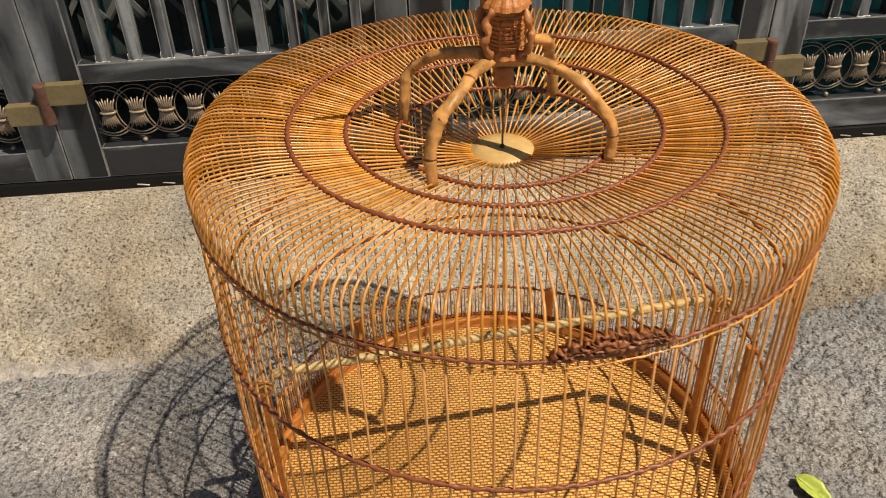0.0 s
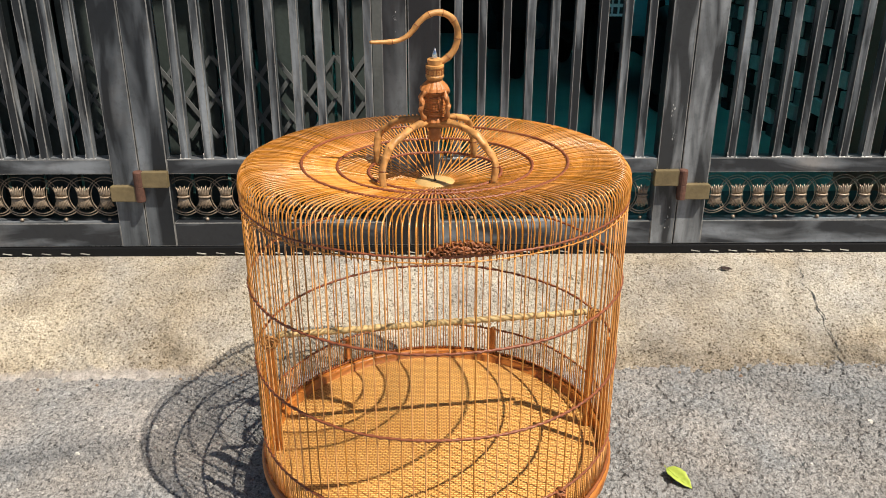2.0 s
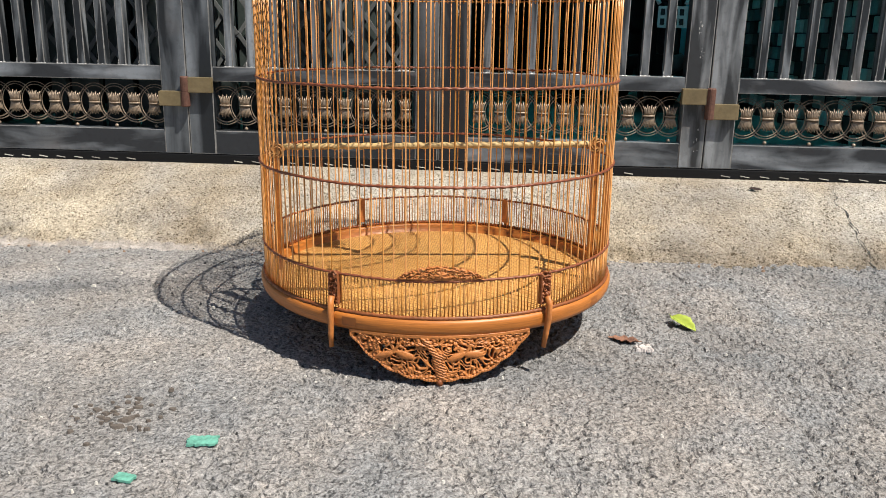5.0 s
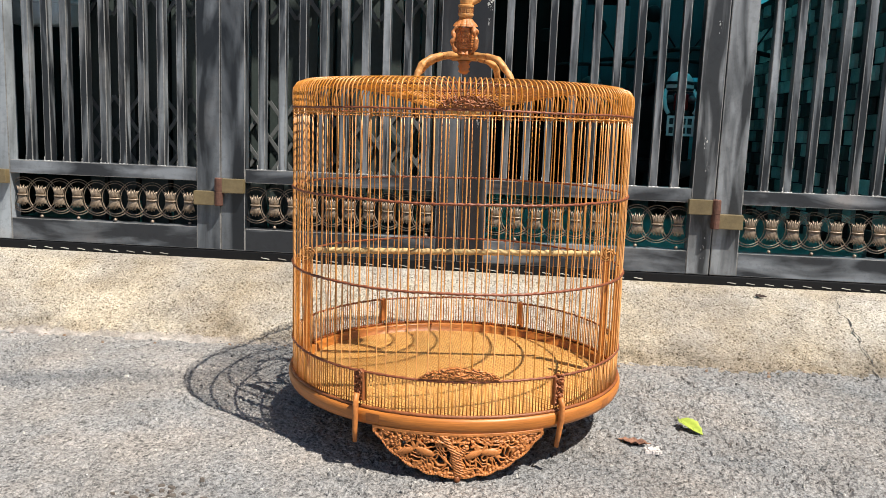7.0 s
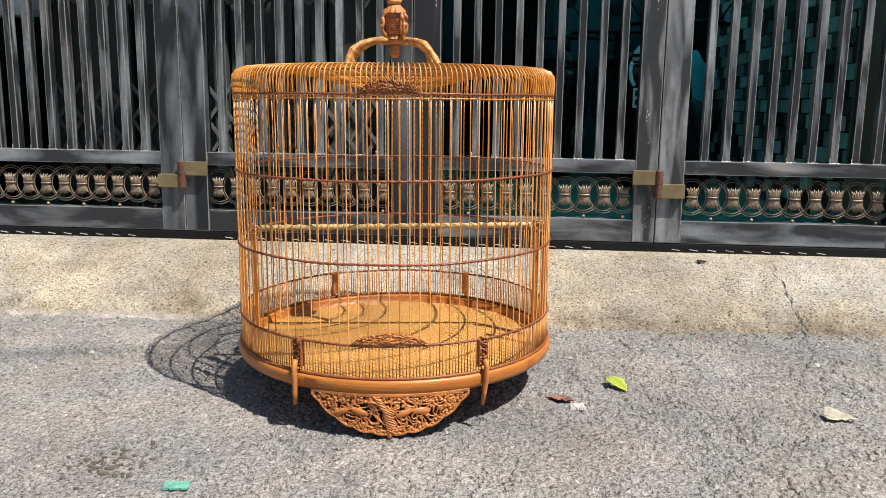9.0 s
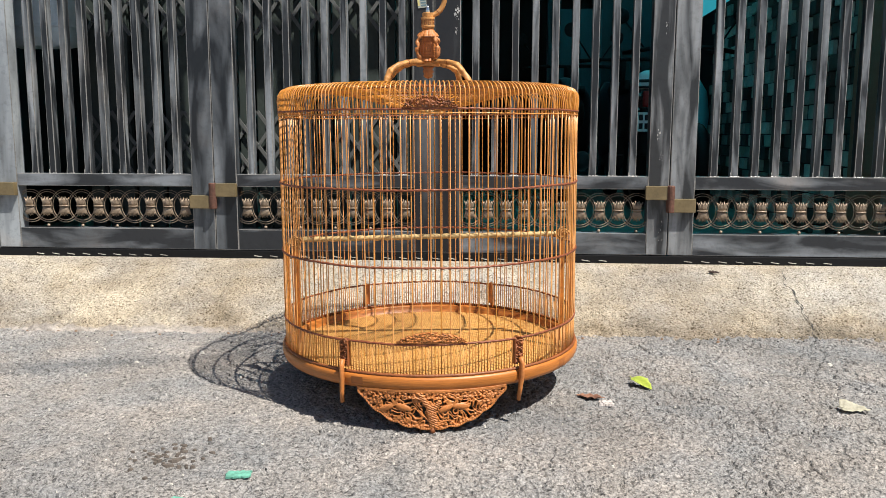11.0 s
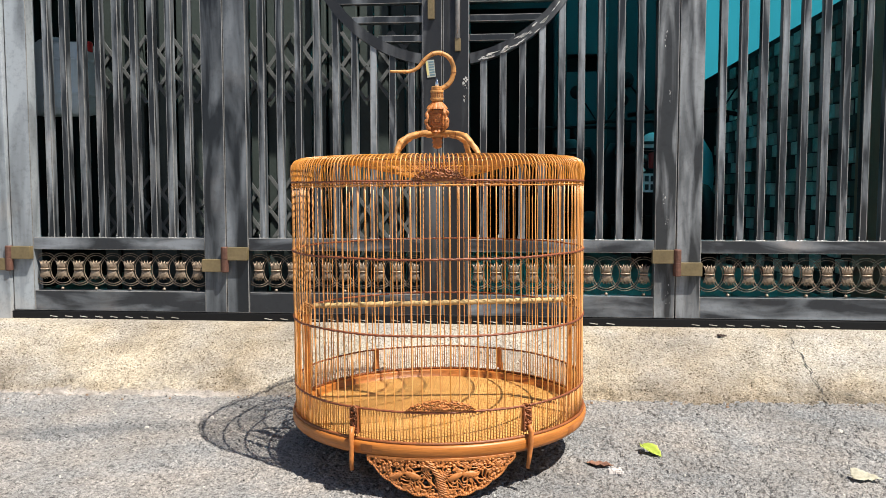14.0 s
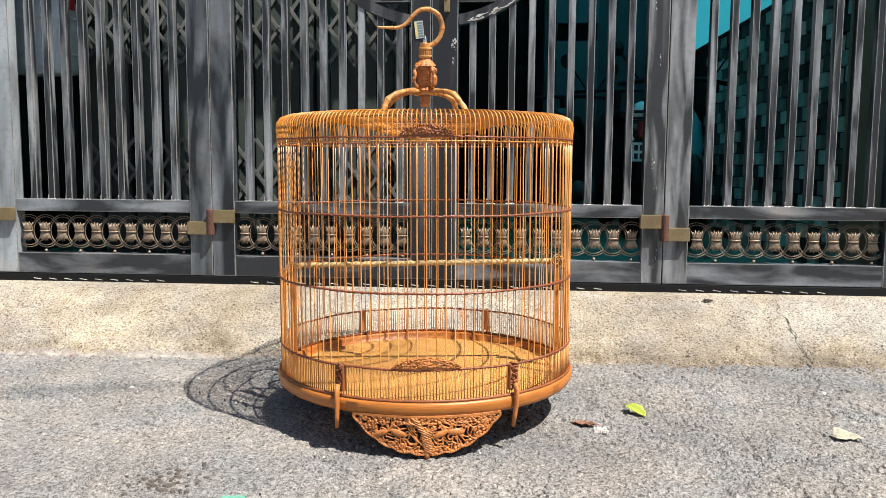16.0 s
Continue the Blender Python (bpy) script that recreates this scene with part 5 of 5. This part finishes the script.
    part("floorboard", box(bmesh.new(), -0.12, 0.12, 0.40, 1.0, 0.26, 0.34, bevel=0.02), BLACK, mb, smooth=True)
    for sx in (-1, 1):
        bm = bmesh.new()
        tube(bm, [(sx * 0.22, 0.90, 1.0), (sx * 0.30, 0.88, 1.12), (sx * 0.34, 0.87, 1.17)], 0.006, 8)
        mir = part("mirror", bm, BLACK, mb, smooth=True)
        bm = bmesh.new()
        lathe(bm, [(0.002, -0.02), (0.045, -0.012), (0.05, 0.004), (0.046, 0.006), (0.002, 0.006)], 22, Matrix.Translation((sx * 0.36, 0.87, 1.20)) @ Matrix.Rotation(math.pi / 2, 4, "X"))
        part("mirror_shell", bm, BLACK, mir, smooth=True)
    bm = bmesh.new()
    lathe(bm, [(0.03, -0.3), (0.05, -0.28), (0.055, 0.1), (0.03, 0.12)], 16, pose(0.12, 0.20, 0.30, 82, 0, 0))
    part("exhaust", bm, LATTICE, mb, smooth=True)
    return mb


motorbike(pose(0.935, 3.50, FLOOR), "dark scooter with pale tail cowl and number plate", INK)
motorbike(pose(0.52, 4.05, FLOOR, 0, 0, -5), "black scooter parked beside the other in the yard", INK, False)
motorbike(pose(1.19, 4.60, FLOOR, 0, 0, 180), "scooter with a blue-green leg shield facing the gate", SHIELD, False)

# ---- litter on the road ----
def leaf_blade(name, label, length, width, mat_, at, curl=0.25, fold=0.3, seed=1, taper=(0.62, 0.95, 2.5)):
    th = thing(name, label, "leaf", at=at)
    bm = bmesh.new()
    rows__ = []
    for i in range(15):
        t = i / 14
        w = width * taper[2] * (t + 0.02) ** taper[0] * (1 - t) ** taper[1]
        r = []
        for k in range(-3, 4):
            s_ = k / 3
            x = (t - 0.5) * length
            z = abs(s_) * w * fold + curl * length * (2 * t - 1) ** 2 * 0.35 + 0.0045 * noise.noise(Vector((t * 7, s_ * 3, seed)))
            r.append(bm.verts.new((x, s_ * w * 0.5, z + 0.0012)))
        rows__.append(r)
    for a, b in zip(rows__, rows__[1:]):
        for k in range(6):
            bm.faces.new((a[k], a[k + 1], b[k + 1], b[k]))
    bl = part("blade", bm, mat_, th, smooth=True)
    so = bl.modifiers.new("thick", "SOLIDIFY")
    so.thickness = 0.0006
    bm = bmesh.new()
    tube(bm, [((t - 0.5) * length, 0, 0.0016 + curl * length * (2 * t - 1) ** 2 * 0.35) for t in (-0.12, 0.1, 0.3, 0.5, 0.7, 0.9)], lambda t, q: 0.0009 - 0.0005 * t, 6)
    part("midrib", bm, mat_, th, smooth=True)
    return th


leaf_blade("fallen_leaf", "fresh yellow-green leaf lying on the asphalt", 0.062, 0.035, LEAF, pose(0.437, 0.279, road_z(0.437, 0.279) + 0.004, 6, 8, -56), 0.08, 0.30, 2)
leaf_blade("dry_leaf", "curled brown dry leaf beside a pale scuff", 0.054, 0.026, DRY, pose(0.314, 0.197, road_z(0.314, 0.197), 0, 0, 160), 0.20, 0.25, 5)
leaf_blade("dry_leaf", "pale straw-coloured dead leaf on the asphalt", 0.057, 0.040, STRAW, pose(0.832, 0.150, road_z(0.832, 0.150) + 0.004, 26, 2, -8), 0.10, 0.22, 7, (0.14, 0.92, 1.2))
leaf_blade("dry_leaf", "small dark dried leaf on the concrete ramp", 0.030, 0.014, CHAR, pose(0.762, 0.992, 0.1435, 24, 0, -15), 0.3, 0.4, 9)
def scrap(x, y, turn, size, seed):
    tape = thing("tape_scrap", "torn scrap of green tape stuck to the road", "tape", at=pose(x, y, road_z(x, y) + 0.0015, 0, 0, turn), group="tape scraps")
    rs_ = random.Random(seed)
    bm = bmesh.new()
    ring = []
    for k in range(40):
        q = 2 * math.pi * k / 40
        sq = 1 / max(abs(math.cos(q)), abs(math.sin(q))) ** 0.8
        ring.append((size * 0.85 * math.cos(q) * sq * rs_.uniform(0.86, 1.08), size * 0.52 * math.sin(q) * sq * rs_.uniform(0.86, 1.08)))
    top = [bm.verts.new((x_, y_, 0.0022)) for x_, y_ in ring]
    bot = [bm.verts.new((x_, y_, -0.001)) for x_, y_ in ring]
    bm.faces.new(top)
    for k in range(40):
        j = (k + 1) % 40
        bm.faces.new((top[k], bot[k], bot[j], top[j]))
    part("scrap", bm, TAPE, tape)


scrap(-0.300, -0.209, 8, 0.024, 3)
scrap(-0.364, -0.305, -12, 0.016, 8)


def chips(name, label, mat_, spots, seed, lift=0.0):
    """Flat irregular crumbs lying on the ground, joined."""
    rng = random.Random(seed)
    bm = bmesh.new()
    for x, y, r in spots:
        n_ = 7
        pts = [(x + r * (0.6 + 0.6 * rng.random()) * math.cos(2 * math.pi * k / n_), y + r * 0.7 * (0.6 + 0.6 * rng.random()) * math.sin(2 * math.pi * k / n_)) for k in range(n_)]
        low = [bm.verts.new((a, b, road_z(x, y) - 0.002)) for a, b in pts]
        up = [bm.verts.new((x + (a - x) * 0.7, y + (b - y) * 0.7, road_z(x, y) + lift + 0.001 + min(0.0022, r * 0.45))) for a, b in pts]
        bm.faces.new(up)
        for k in range(n_):
            j = (k + 1) % n_
            bm.faces.new((low[k], low[j], up[j], up[k]))
    ob = part(name, bm, mat_, None)
    return tagged(ob, label, "grit", kind="stuff")


rng = random.Random(11)
spots = [(0.902, 0.46, 0.010), (-0.629, 0.487, 0.007), (-0.76, 0.399, 0.006)] + [(rng.uniform(-1.6, 1.7), rng.uniform(-0.7, 0.64), rng.uniform(0.0012, 0.0036)) for k in range(420)]
chips("pale_grit", "scattered pale grit on the asphalt", GRIT, spots, 3)
chips("dark_grit", "scattered dark crumbs on the asphalt", SOOT, [(rng.uniform(-1.6, 1.7), rng.uniform(-0.7, 0.64), rng.uniform(0.0010, 0.0024)) for k in range(120)], 4)
rub = random.Random(21)
chips("pale_rubble", "pale crumbs of concrete along the foot of the ramp", BEIGE, [(rub.uniform(-1.7, 1.8), 0.67 + rub.gauss(0, 0.022), rub.uniform(0.0015, 0.0050)) for k in range(60)], 12)
chips("dark_rubble", "dark crumbs of asphalt along the foot of the ramp", SOOT, [(rub.uniform(-1.7, 1.8), 0.67 + rub.gauss(0, 0.035), rub.uniform(0.0010, 0.0032)) for k in range(70)], 13)
chips("dark_stain", "patch of brown tar crumbs on the road", TAR, [(-0.442 + rng.gauss(0, 0.035), -0.146 + rng.gauss(0, 0.028), rng.uniform(0.003, 0.009)) for k in range(46)], 5)
chips("pale_scuff", "chalky pale scuff beside the dry leaf", CHALK, [(0.348 + rng.gauss(0, 0.006), 0.170 + rng.gauss(0, 0.006), rng.uniform(0.0022, 0.0050)) for k in range(60)], 6, 0.0008)

# thin crack running down the ramp
CRACK = [(0.990, 1.053), (0.962, 1.000), (0.961, 0.965), (0.945, 0.943), (0.956, 0.925), (0.966, 0.902), (0.962, 0.862), (0.969, 0.835), (0.961, 0.808), (0.968, 0.772), (0.966, 0.740), (0.955, 0.715), (0.962, 0.700), (0.957, 0.688)]


bm = bmesh.new()
rc = random.Random(4)
fine = []
for (x0, y0), (x1, y1) in zip(CRACK, CRACK[1:]):
    for k in range(4):
        t = k / 4
        fine.append((x0 + (x1 - x0) * t + rc.uniform(-0.0018, 0.0018), y0 + (y1 - y0) * t + rc.uniform(-0.003, 0.003)))
pairs = []
for x, y in fine:
    w = rc.choice((0.0005, 0.0008, 0.0013, 0.0021))
    pairs.append([bm.verts.new((x + s_ * w, y + s_ * 0.0006, float(ramp_z(x, y)) + 0.0022)) for s_ in (-1, 1)])
for a, b in zip(pairs, pairs[1:]):
    bm.faces.new((a[0], a[1], b[1], b[0]))
tagged(part("crack", bm, SOOT, None), "thin dark crack in the concrete ramp", "crack", kind="structure")
